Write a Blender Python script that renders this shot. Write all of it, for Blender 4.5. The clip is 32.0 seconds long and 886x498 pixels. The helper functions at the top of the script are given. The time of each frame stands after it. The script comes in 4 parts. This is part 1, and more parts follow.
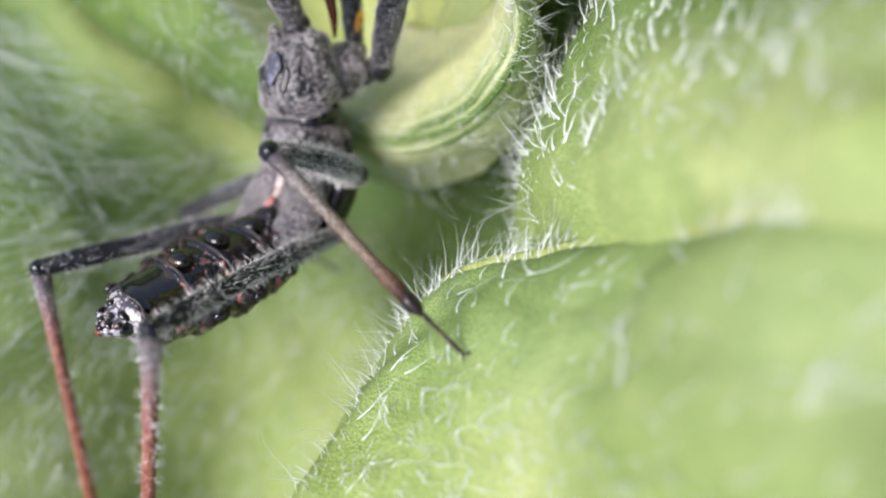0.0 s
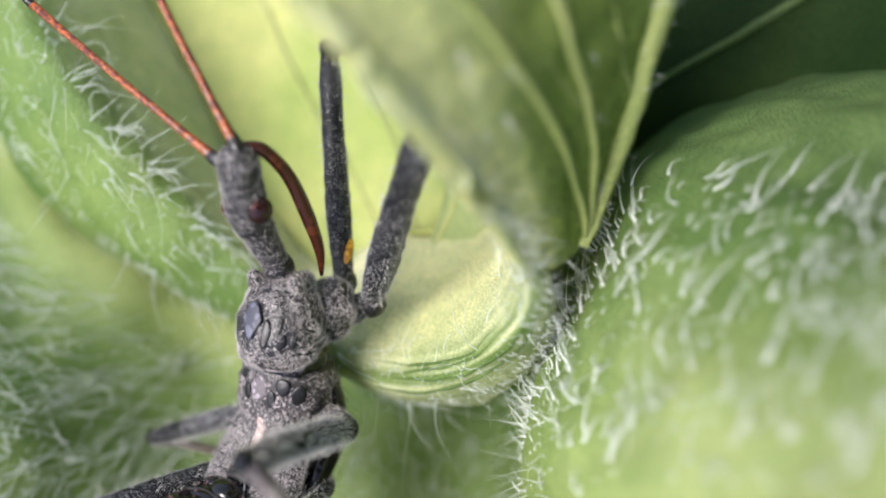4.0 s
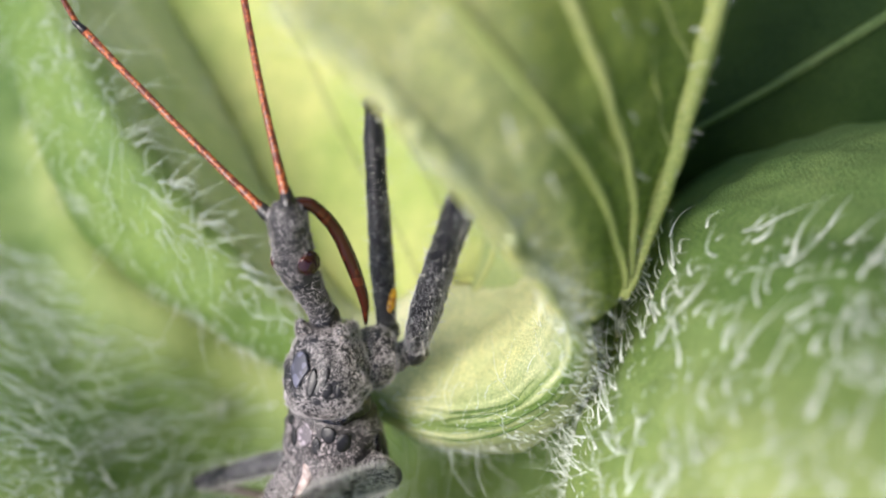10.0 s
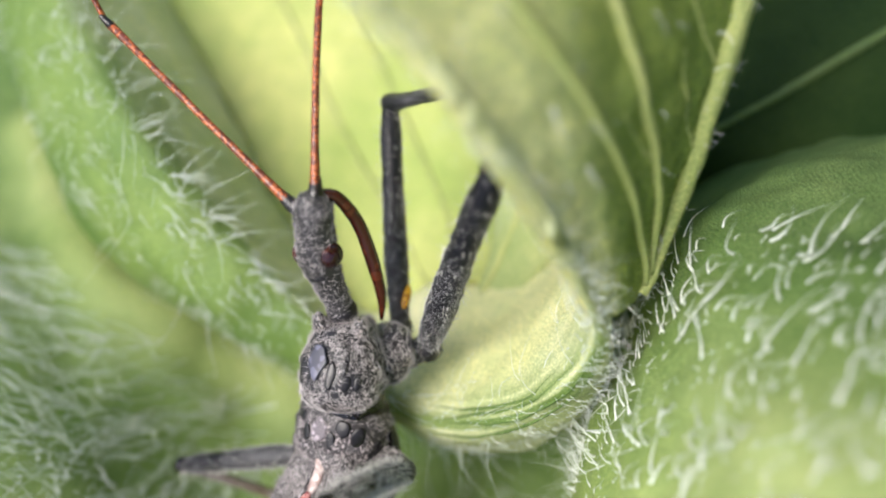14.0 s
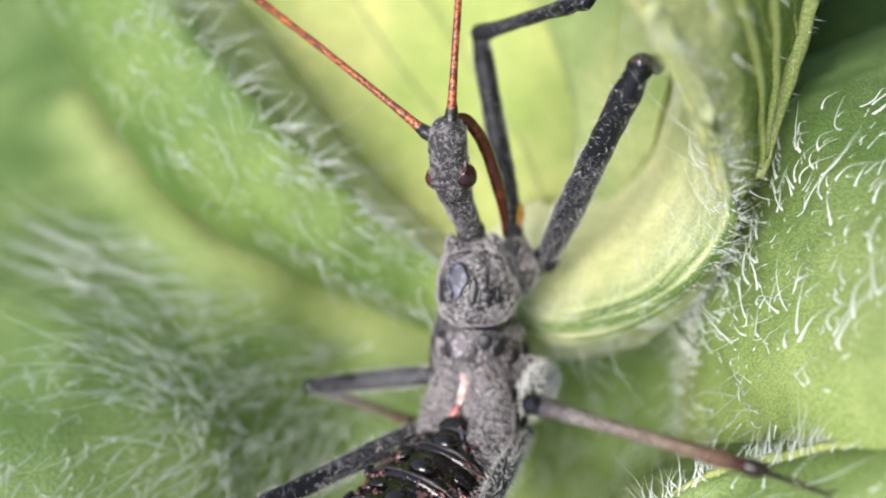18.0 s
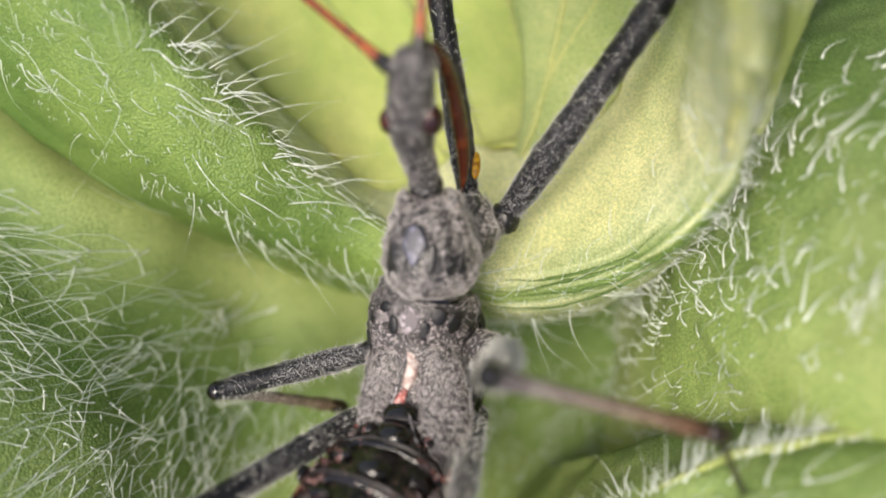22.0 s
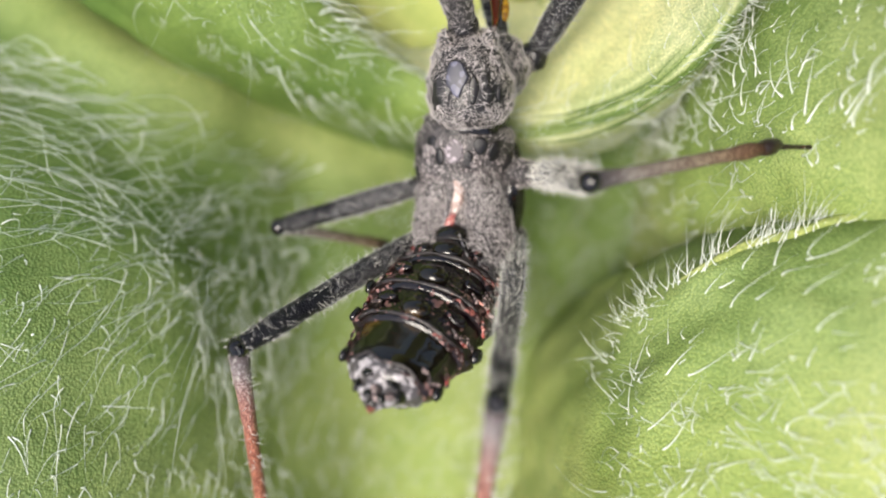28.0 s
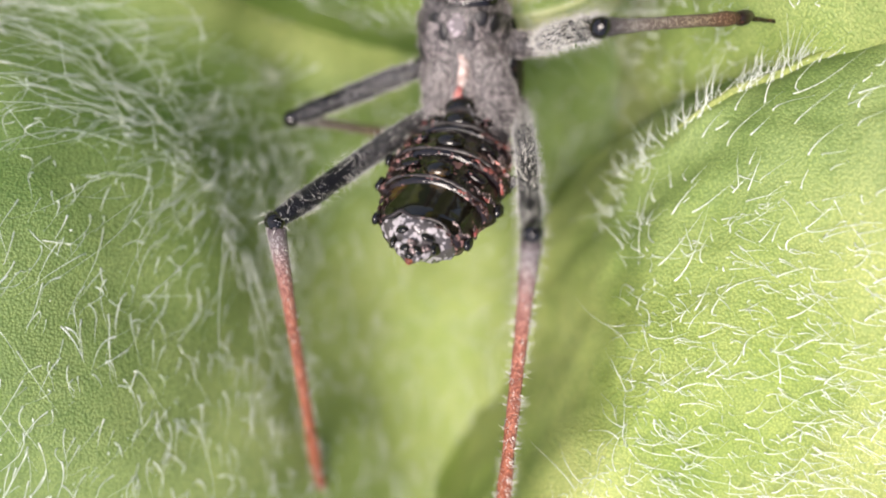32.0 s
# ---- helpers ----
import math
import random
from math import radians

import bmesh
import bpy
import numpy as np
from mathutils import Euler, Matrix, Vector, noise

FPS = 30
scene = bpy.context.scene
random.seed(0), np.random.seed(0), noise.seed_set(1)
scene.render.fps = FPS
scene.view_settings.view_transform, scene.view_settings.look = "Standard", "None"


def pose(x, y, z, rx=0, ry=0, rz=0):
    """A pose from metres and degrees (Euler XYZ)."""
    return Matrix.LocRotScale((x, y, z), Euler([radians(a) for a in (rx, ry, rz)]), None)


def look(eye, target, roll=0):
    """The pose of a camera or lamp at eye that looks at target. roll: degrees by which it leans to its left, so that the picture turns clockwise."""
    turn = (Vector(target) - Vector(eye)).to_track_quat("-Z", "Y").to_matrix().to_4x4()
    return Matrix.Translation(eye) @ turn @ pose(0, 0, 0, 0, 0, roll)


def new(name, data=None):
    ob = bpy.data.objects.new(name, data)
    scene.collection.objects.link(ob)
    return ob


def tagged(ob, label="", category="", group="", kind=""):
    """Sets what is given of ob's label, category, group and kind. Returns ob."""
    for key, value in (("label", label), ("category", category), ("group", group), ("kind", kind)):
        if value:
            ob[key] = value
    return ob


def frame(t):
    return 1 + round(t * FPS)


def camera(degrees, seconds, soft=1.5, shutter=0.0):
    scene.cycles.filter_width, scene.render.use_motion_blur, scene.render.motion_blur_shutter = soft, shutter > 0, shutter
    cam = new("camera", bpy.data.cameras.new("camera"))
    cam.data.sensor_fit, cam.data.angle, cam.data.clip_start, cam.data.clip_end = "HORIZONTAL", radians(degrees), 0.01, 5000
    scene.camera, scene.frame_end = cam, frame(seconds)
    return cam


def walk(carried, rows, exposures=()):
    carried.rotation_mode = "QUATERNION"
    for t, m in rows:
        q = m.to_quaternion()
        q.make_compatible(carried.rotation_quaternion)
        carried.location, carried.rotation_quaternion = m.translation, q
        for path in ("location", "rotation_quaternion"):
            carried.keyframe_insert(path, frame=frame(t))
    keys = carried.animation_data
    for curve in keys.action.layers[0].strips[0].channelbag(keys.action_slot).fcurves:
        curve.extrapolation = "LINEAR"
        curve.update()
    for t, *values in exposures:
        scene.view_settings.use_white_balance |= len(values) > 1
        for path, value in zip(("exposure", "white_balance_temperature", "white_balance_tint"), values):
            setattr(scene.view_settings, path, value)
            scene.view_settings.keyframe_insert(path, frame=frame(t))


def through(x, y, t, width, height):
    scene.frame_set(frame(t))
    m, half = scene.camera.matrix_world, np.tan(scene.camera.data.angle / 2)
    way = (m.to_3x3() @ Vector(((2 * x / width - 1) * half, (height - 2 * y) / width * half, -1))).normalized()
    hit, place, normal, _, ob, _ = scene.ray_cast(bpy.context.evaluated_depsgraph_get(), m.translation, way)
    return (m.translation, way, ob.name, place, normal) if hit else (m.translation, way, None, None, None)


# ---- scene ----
cam = camera(58.0, 32.0, soft=2.0)
PATH = [
    (0, 0.01242, -0.00185, 0.03026, 8.04, 13.86, 11.45),
    (0.5, 0.01175, -0.00101, 0.02953, 7.87, 13.94, 11.00),
    (1, 0.01122, -0.00011, 0.02844, 7.48, 13.23, 10.97),
    (1.5, 0.01104, 0.00009, 0.02821, 6.92, 13.03, 10.81),
    (2, 0.01054, 0.00096, 0.02769, 6.95, 12.82, 10.95),
    (2.5, 0.01071, 0.00261, 0.02756, 7.65, 12.42, 10.80),
    (3, 0.01053, 0.00338, 0.02823, 9.07, 12.53, 10.91),
    (3.5, 0.01064, 0.00397, 0.02887, 11.06, 12.95, 11.11),
    (4, 0.01047, 0.00423, 0.02883, 11.37, 12.94, 11.13),
    (4.5, 0.01042, 0.00430, 0.02914, 12.00, 13.95, 11.44),
    (6.5, 0.00861, 0.00529, 0.02743, 10.76, 14.02, 10.70),
    (7, 0.00881, 0.00555, 0.02695, 9.72, 14.57, 10.73),
    (7.5, 0.00862, 0.00525, 0.02734, 10.33, 14.11, 10.92),
    (8, 0.00888, 0.00539, 0.02795, 10.87, 14.13, 11.01),
    (8.5, 0.00964, 0.00573, 0.02822, 11.54, 14.94, 10.64),
    (9, 0.00941, 0.00538, 0.02837, 12.10, 14.52, 10.95),
    (9.5, 0.01063, 0.00498, 0.02914, 12.97, 15.93, 11.60),
    (10, 0.01026, 0.00449, 0.02952, 13.99, 15.11, 11.46),
    (10.5, 0.01034, 0.00448, 0.02919, 13.77, 15.18, 11.23),
    (11, 0.01033, 0.00458, 0.02931, 13.78, 15.21, 11.59),
    (11.5, 0.01019, 0.00421, 0.02917, 14.49, 14.96, 11.86),
    (12, 0.00983, 0.00379, 0.02942, 15.29, 14.19, 12.21),
    (12.5, 0.00938, 0.00344, 0.02984, 15.80, 12.95, 11.87),
    (13, 0.00894, 0.00353, 0.03012, 15.11, 12.07, 11.44),
    (13.5, 0.00893, 0.00350, 0.03002, 15.39, 12.34, 11.82),
    (15.5, 0.00798, 0.00267, 0.02996, 15.68, 10.43, 11.59),
    (16, 0.00774, 0.00213, 0.02966, 15.45, 11.03, 11.39),
    (16.5, 0.00800, 0.00164, 0.02990, 16.01, 12.15, 10.66),
    (17, 0.00829, 0.00201, 0.03082, 14.93, 11.19, 9.11),
    (17.5, 0.00704, 0.00114, 0.03238, 15.00, 8.51, 9.21),
    (18, 0.00439, 0.00107, 0.03197, 11.70, 10.38, 4.29),
    (18.5, 0.00368, 0.00049, 0.03300, 13.59, 7.10, 3.38),
    (19, 0.00316, 0.00094, 0.03288, 13.57, 3.08, 2.66),
    (19.5, 0.00257, 0.00188, 0.03112, 11.13, 0.45, 1.97),
    (20, 0.00205, 0.00236, 0.03084, 11.32, -0.99, 1.93),
    (20.5, 0.00153, 0.00257, 0.02996, 9.95, -0.85, 2.70),
    (21, 0.00143, 0.00241, 0.02963, 9.14, -0.47, 3.33),
    (21.5, 0.00133, 0.00239, 0.02897, 8.13, -0.00, 3.15),
    (22, 0.00098, 0.00236, 0.02845, 6.57, -0.68, 3.28),
    (22.5, 0.00112, 0.00186, 0.02832, 5.23, -0.54, 3.19),
    (23, 0.00087, 0.00116, 0.02867, 4.79, -1.24, 3.14),
    (23.5, 0.00074, 0.00102, 0.02902, 4.17, -1.06, 2.64),
    (24, 0.00071, 0.00095, 0.02917, 3.01, -1.81, 2.33),
    (24.5, 0.00065, 0.00090, 0.02934, 3.53, -1.54, 2.12),
    (26.5, 0.00044, 0.00051, 0.02990, 1.11, -2.41, 1.60),
    (27, 0.00027, 0.00023, 0.03084, 0.53, -1.99, 0.67),
    (27.5, 0.00005, 0.00018, 0.03055, 0.11, -0.31, 0.55),
    (28, -0.00000, -0.00000, 0.03090, 0.00, 0.00, 0.00),
    (28.5, -0.00027, -0.00023, 0.03142, -1.09, -0.34, -0.87),
    (29, -0.00056, -0.00096, 0.03215, 0.02, -1.45, -2.14),
    (29.5, -0.00103, -0.00143, 0.03170, -0.65, -1.56, -3.12),
    (30, -0.00112, -0.00164, 0.03154, -1.45, -3.15, -3.33),
    (30.5, -0.00111, -0.00216, 0.03164, -0.83, -2.50, -4.75),
    (31, -0.00154, -0.00192, 0.03209, -2.34, -3.44, -4.19),
    (31.5, -0.00171, -0.00208, 0.03221, -3.22, -3.58, -4.20),
    (32, -0.00191, -0.00217, 0.03237, -3.84, -3.19, -4.77),
]
walk(cam, [(t, pose(*row)) for t, *row in PATH], exposures=[(0, 1.08, 6000, 16), (1, 1.1, 6050, 13), (3, 1.14, 6100, 14), (8, 1.08, 6400, 13), (11, 1.12, 6250, 13), (13, 1.1, 6250, 13), (16, 1.24, 6550, 8), (18, 1.17, 6200, 13), (20, 1.08, 6500, 10), (22, 0.96, 6850, 11), (24, 0.94, 6800, 9), (27, 1.04, 6750, 9), (29, 1.08, 6700, 13), (32, 1.12, 6700, 16)])
cam.data.dof.use_dof = True
cam.data.dof.focus_distance = 0.0221
cam.data.dof.aperture_fstop = 30.0

# ---- light: bright overcast sky, soft sun ----
world = bpy.data.worlds.new("sky")
scene.world = world
world.use_nodes = True
wn = world.node_tree.nodes
sky = wn.new("ShaderNodeTexSky")
sky.sky_type, sky.sun_disc = "NISHITA", False
sky.sun_elevation, sky.sun_rotation = radians(68), radians(240)
sky.air_density, sky.dust_density = 1.0, 3.0
wn["Background"].inputs[1].default_value = 0.105
world.node_tree.links.new(sky.outputs[0], wn["Background"].inputs[0])
sun = new("sun", bpy.data.lights.new("sun", "SUN"))
sun.data.energy, sun.data.angle, sun.data.color = 2.8, radians(32), (1.0, 0.95, 0.86)
sun.matrix_basis = look((0, 0, 1), (0.34, 0.20, 0))

MM = 0.001


# ---- node helpers ----
def material(name):
    m = bpy.data.materials.new(name)
    m.use_nodes = True
    return m, m.node_tree.nodes, m.node_tree.links, m.node_tree.nodes["Principled BSDF"]


def coords(n, l, scale):
    tc, mp = n.new("ShaderNodeTexCoord"), n.new("ShaderNodeMapping")
    mp.inputs["Scale"].default_value = scale if isinstance(scale, tuple) else (scale,) * 3
    l.new(tc.outputs["Object"], mp.inputs[0])
    return mp.outputs[0]


def noise_tex(n, l, vec, scale, detail=3.0, rough=0.55):
    t = n.new("ShaderNodeTexNoise")
    t.inputs["Scale"].default_value, t.inputs["Detail"].default_value, t.inputs["Roughness"].default_value = scale, detail, rough
    l.new(vec, t.inputs["Vector"])
    return t.outputs["Fac"]


def ramp(n, l, fac, stops):
    r = n.new("ShaderNodeValToRGB")
    e = r.color_ramp.elements
    while len(e) < len(stops):
        e.new(0.5)
    for k, (p, c) in zip(e, stops):
        k.position, k.color = p, (*c, 1)
    l.new(fac, r.inputs[0])
    return r.outputs[0]


def blend(n, l, fac, a, b, mode="MIX"):
    m = n.new("ShaderNodeMix")
    m.data_type, m.blend_type = "RGBA", mode
    for s, v in ((m.inputs["Factor"], fac), (m.inputs["A"], a), (m.inputs["B"], b)):
        if isinstance(v, bpy.types.NodeSocket):
            l.new(v, s)
        else:
            s.default_value = v if isinstance(v, float) else (*v, 1)
    return m.outputs["Result"]


def bump(n, l, bs, height, strength, dist):
    b = n.new("ShaderNodeBump")
    b.inputs["Strength"].default_value, b.inputs["Distance"].default_value = strength, dist
    l.new(height, b.inputs["Height"])
    l.new(b.outputs[0], bs.inputs["Normal"])


def leaf_material(name, dark, light, through=0.35, cell=1.0, gloss=0.3, net=0.0, other=None, grain=0.75, gold=None):
    """Leaf blade: cell grain, patches, light passing through. other: the colours where the blade's "pale" value is 1."""
    m, n, l, bs = material(name)
    dark, light = ((1.05 * r, g, b + 0.07 * g) for r, g, b in (dark, light))
    v = coords(n, l, 1000.0)
    big = noise_tex(n, l, v, 0.16, 3.0)
    col = ramp(n, l, big, [(0.34, dark), (0.66, light)])
    if other:
        pale = n.new("ShaderNodeAttribute")
        pale.attribute_name = "pale"
        col = blend(n, l, pale.outputs["Fac"], col, ramp(n, l, big, [(0.34, other[0]), (0.66, other[1])]))
    if gold:
        yellow = n.new("ShaderNodeAttribute")
        yellow.attribute_name = "gold"
        col = blend(n, l, yellow.outputs["Fac"], col, gold)
    vo = n.new("ShaderNodeTexVoronoi")
    vo.inputs["Scale"].default_value = 13.0 * cell
    l.new(v, vo.inputs["Vector"])
    fine = ramp(n, l, vo.outputs["Distance"], [(0.0, (1.7, 1.55, 1.3)), (0.3, (1.0, 1.0, 0.95)), (0.75, (0.58, 0.68, 0.54))])
    col = blend(n, l, grain, col, fine, "MULTIPLY")
    mid = noise_tex(n, l, v, 1.1, 4.0)
    col = blend(n, l, 0.6, col, ramp(n, l, mid, [(0.3, (0.82, 0.87, 0.78)), (0.7, (1.15, 1.1, 1.1))]), "MULTIPLY")
    if net:
        ve = n.new("ShaderNodeTexVoronoi")
        ve.feature = "DISTANCE_TO_EDGE"
        ve.inputs["Scale"].default_value = net
        l.new(v, ve.inputs["Vector"])
        col = blend(n, l, 0.8, col, ramp(n, l, ve.outputs["Distance"], [(0.0, (1.5, 1.4, 1.25)), (0.05, (1.15, 1.12, 1.05)), (0.12, (0.92, 0.93, 0.9))]), "MULTIPLY")
    l.new(col, bs.inputs["Base Color"])
    bs.inputs["Roughness"].default_value = 0.45
    bs.inputs["Specular IOR Level"].default_value = gloss
    bump(n, l, bs, vo.outputs["Distance"], 0.6, 0.00007)
    tr = n.new("ShaderNodeBsdfTranslucent")
    l.new(blend(n, l, 1.0, col, (1.25, 1.15, 0.55), "MULTIPLY"), tr.inputs[0])
    mx = n.new("ShaderNodeMixShader")
    mx.inputs[0].default_value = through
    l.new(bs.outputs[0], mx.inputs[1])
    l.new(tr.outputs[0], mx.inputs[2])
    l.new(mx.outputs[0], n["Material Output"].inputs[0])
    return m


LEAF = leaf_material("leaf_green", (0.13, 0.225, 0.046), (0.235, 0.335, 0.095), other=((0.38, 0.46, 0.16), (0.50, 0.55, 0.24)))
LEAF_LOBE = leaf_material("leaf_lobe", (0.23, 0.34, 0.09), (0.35, 0.45, 0.16), other=((0.32, 0.42, 0.11), (0.50, 0.55, 0.22)))
LEAF_PALE = leaf_material("leaf_pale", (0.25, 0.37, 0.10), (0.46, 0.53, 0.20))
LEAF_YOUNG = leaf_material("leaf_young", (0.42, 0.55, 0.12), (0.62, 0.68, 0.22), through=0.45, cell=0.8, grain=0.3)
LEAF_RIM = leaf_material("leaf_rim", (0.14, 0.25, 0.04), (0.26, 0.38, 0.075), through=0.4, cell=1.0, gloss=0.45, grain=0.65, gold=(0.80, 0.79, 0.43), other=((0.60, 0.66, 0.36), (0.86, 0.85, 0.63)))
# dark pair carries the shade of the leaf's upper part, other its lit lower part
LEAF_SIDE = leaf_material("leaf_side", (0.12, 0.215, 0.05), (0.23, 0.33, 0.10), other=((0.40, 0.50, 0.17), (0.55, 0.60, 0.28)))
LEAF_VEINED = leaf_material("leaf_veined", (0.27, 0.38, 0.075), (0.40, 0.48, 0.12), through=0.55, net=2.4, other=((0.66, 0.70, 0.42), (0.84, 0.84, 0.60)))
VEIN = leaf_material("leaf_vein", (0.40, 0.48, 0.14), (0.54, 0.58, 0.22), through=0.35)
# near-black green: leaf colour with deep shade already in it
LEAF_SHADE = leaf_material("leaf_shade", (0.018, 0.045, 0.008), (0.04, 0.075, 0.014), through=0.1, gloss=0.08)


def hair_material():
    m, n, l, bs = material("leaf_hair")
    bs.inputs["Base Color"].default_value = (0.93, 0.95, 0.92, 1)
    bs.inputs["Roughness"].default_value = 0.3
    tr = n.new("ShaderNodeBsdfTranslucent")
    tr.inputs[0].default_value = (0.85, 0.92, 0.75, 1)
    mx = n.new("ShaderNodeMixShader")
    mx.inputs[0].default_value = 0.35
    l.new(bs.outputs[0], mx.inputs[1])
    l.new(tr.outputs[0], mx.inputs[2])
    l.new(mx.outputs[0], n["Material Output"].inputs[0])
    return m


HAIR = hair_material()


# ---- mesh helpers; all sizes below are in millimetres ----
def mesh_of(name, verts, faces, mat, smooth=True):
    me = bpy.data.meshes.new(name)
    me.from_pydata((np.asarray(verts, float) * MM).tolist(), [], faces)
    me.materials.append(mat)
    if smooth:
        me.polygons.foreach_set("use_smooth", [True] * len(me.polygons))
    me.update()
    return me


def part(name, me, parent, label=""):
    ob = new(name, me)
    ob.parent = parent
    return tagged(ob, label)


def spline(pts, n):
    """n points on a smooth curve through pts, with any number of columns."""
    p = np.asarray(pts, float)
    p = np.vstack([2 * p[0] - p[1], p, 2 * p[-1] - p[-2]])
    out = []
    for s in np.linspace(0, len(p) - 3 - 1e-6, n):
        k, u = int(s), s - int(s)
        a, b, c, d = p[k : k + 4]
        out.append(0.5 * (2 * b + (c - a) * u + (2 * a - 5 * b + 4 * c - d) * u**2 + (3 * b - a - 3 * c + d) * u**3))
    return np.array(out)


def patch(net, nu, nv):
    """A smooth surface through a net of rows of points: an array nv x nu x 3."""
    rows = np.array([spline(r, nu) for r in net])
    return np.array([spline(rows[:, k], nv) for k in range(nu)]).transpose(1, 0, 2)


def normals(g):
    n = np.cross(np.gradient(g, axis=1), np.gradient(g, axis=0))
    return n / (np.linalg.norm(n, axis=2, keepdims=True) + 1e-12)


def wrinkle(g, amount, size, seed):
    """Pushes a surface in and out along its normal by smooth noise."""
    n = normals(g)
    h = np.array([[noise.fractal(Vector(p / size) + Vector((seed, 0, 0)), 1.0, 2.0, 3) for p in row] for row in g])
    return g + n * (h * amount)[..., None]


def sheet_mesh(name, g, mat, thick=0.22, pale=None, gold=None):
    """A closed leaf blade from a surface grid; its upper side is the grid. pale: how far its colour turns from green to pale, point by point."""
    nv, nu = g.shape[:2]
    nn = normals(g)
    low = g - nn * (thick * np.sign(nn[..., 2].mean()))
    idx = np.arange(nv * nu).reshape(nv, nu)
    a, b, c, d = idx[:-1, :-1].ravel(), idx[:-1, 1:].ravel(), idx[1:, 1:].ravel(), idx[1:, :-1].ravel()
    off = nv * nu
    faces = np.stack([a, d, c, b], 1).tolist() + np.stack([a + off, b + off, c + off, d + off], 1).tolist()
    rim = idx[0].tolist() + idx[1:, -1].tolist() + idx[-1, -2::-1].tolist() + idx[-2:0:-1, 0].tolist()
    faces += [[i, j, j + off, i + off] for i, j in zip(rim, rim[1:] + rim[:1])]
    me = mesh_of(name, np.vstack([g.reshape(-1, 3), low.reshape(-1, 3)]), faces, mat)
    for tone, share in (("pale", pale), ("gold", gold)):
        if share is not None:
            me.attributes.new(tone, "FLOAT", "POINT").data.foreach_set("value", np.tile(np.clip(share, 0, 1).ravel(), 2).astype(np.float32))
    return me


def hairs_mesh(name, roots, ways, lengths, radius, bend, mat, rng, segs=4, sides=3, hook=0.6):
    """Many tapered curved hairs as one mesh. roots, ways: arrays n x 3; bend: how far a hair leans over, as a share of its length."""
    n = len(roots)
    ways = ways / np.linalg.norm(ways, axis=1, keepdims=True)
    side = np.cross(ways, rng.normal(size=(n, 3)))
    side /= np.linalg.norm(side, axis=1, keepdims=True) + 1e-9
    third = np.cross(ways, side)
    drift = side if np.isscalar(bend) else bend / (np.linalg.norm(bend, axis=1, keepdims=True) + 1e-9)
    amount = (bend if np.isscalar(bend) else hook) * rng.uniform(0.3, 1.3, n)
    sway, turn = 0.23 * rng.uniform(-1, 1, n), rng.uniform(2.4, 5.6, n)
    rings = []
    for k in range(segs + 1):
        u = k / segs
        c = roots + ways * (lengths * (u - 0.25 * amount * u * u))[:, None] + drift * (lengths * amount * u * u)[:, None]
        c = c + third * (lengths * sway * np.sin(u * turn))[:, None]
        r = radius * (0.08 + 1.25 * (1 - u) ** 1.2) * (1.35 if k == 0 else 1.0)
        for q in range(sides):
            w = 2 * math.pi * q / sides
            rings.append(c + (side * math.cos(w) + third * math.sin(w)) * (r if np.isscalar(r) else r[:, None]))
    v = np.stack(rings, 1).reshape(-1, 3)
    per = (segs + 1) * sides
    base = []
    for k in range(segs):
        for q in range(sides):
            q2 = (q + 1) % sides
            base.append([k * sides + q, k * sides + q2, (k + 1) * sides + q2, (k + 1) * sides + q])
    f = (np.arange(n)[:, None, None] * per + np.array(base)[None]).reshape(-1, 4)
    return mesh_of(name, v, f.tolist(), mat)


def grow(g, count, rng, where=None):
    """Random roots on a surface grid with their normals and the two directions along it."""
    nv, nu = g.shape[:2]
    nn = normals(g)
    nn = nn * np.sign(nn[..., 2].mean())
    du, dv = np.gradient(g, axis=1), np.gradient(g, axis=0)
    area = np.linalg.norm(np.cross(du, dv), axis=2)
    if where is not None:
        area = area * where
    pick = rng.choice(nv * nu, count, p=(area / area.sum()).ravel())
    i, j = pick // nu, pick % nu
    ju, jv = rng.uniform(-0.5, 0.5, (2, count))
    return g[i, j] + du[i, j] * ju[:, None] + dv[i, j] * jv[:, None], nn[i, j], du[i, j], dv[i, j]


def unit(a):
    return a / (np.linalg.norm(a, axis=-1, keepdims=True) + 1e-12)


def sweep(path, radii, sides=14, squash=1.0, up=(0, 0, 1), seed=0.0, rough=0.0):
    """A closed tube along a path with a radius at each point; squash: its height over its width."""
    p, r = np.asarray(path, float), np.asarray(radii, float)
    t = unit(np.gradient(p, axis=0))
    a = unit(np.cross(np.tile(np.asarray(up, float), (len(p), 1)), t))
    b = np.cross(t, a)
    v, f = [], []
    for k in range(len(p)):
        for q in range(sides):
            w = 2 * math.pi * q / sides
            rr = r[k]
            if rough:
                rr *= 1 + rough * noise.noise(Vector((p[k] + (a[k] * math.cos(w) + b[k] * math.sin(w)) * r[k])) * 3.0 + Vector((seed, 0, 0)))
            v.append(p[k] + a[k] * (rr * math.cos(w)) + b[k] * (rr * squash * math.sin(w)))
    for k in range(len(p) - 1):
        for q in range(sides):
            q2 = (q + 1) % sides
            f.append([k * sides + q, k * sides + q2, (k + 1) * sides + q2, (k + 1) * sides + q])
    f.append(list(range(sides))[::-1])
    f.append([(len(p) - 1) * sides + q for q in range(sides)])
    return np.array(v), f


# ---- the plant ----
rng = np.random.default_rng(7)


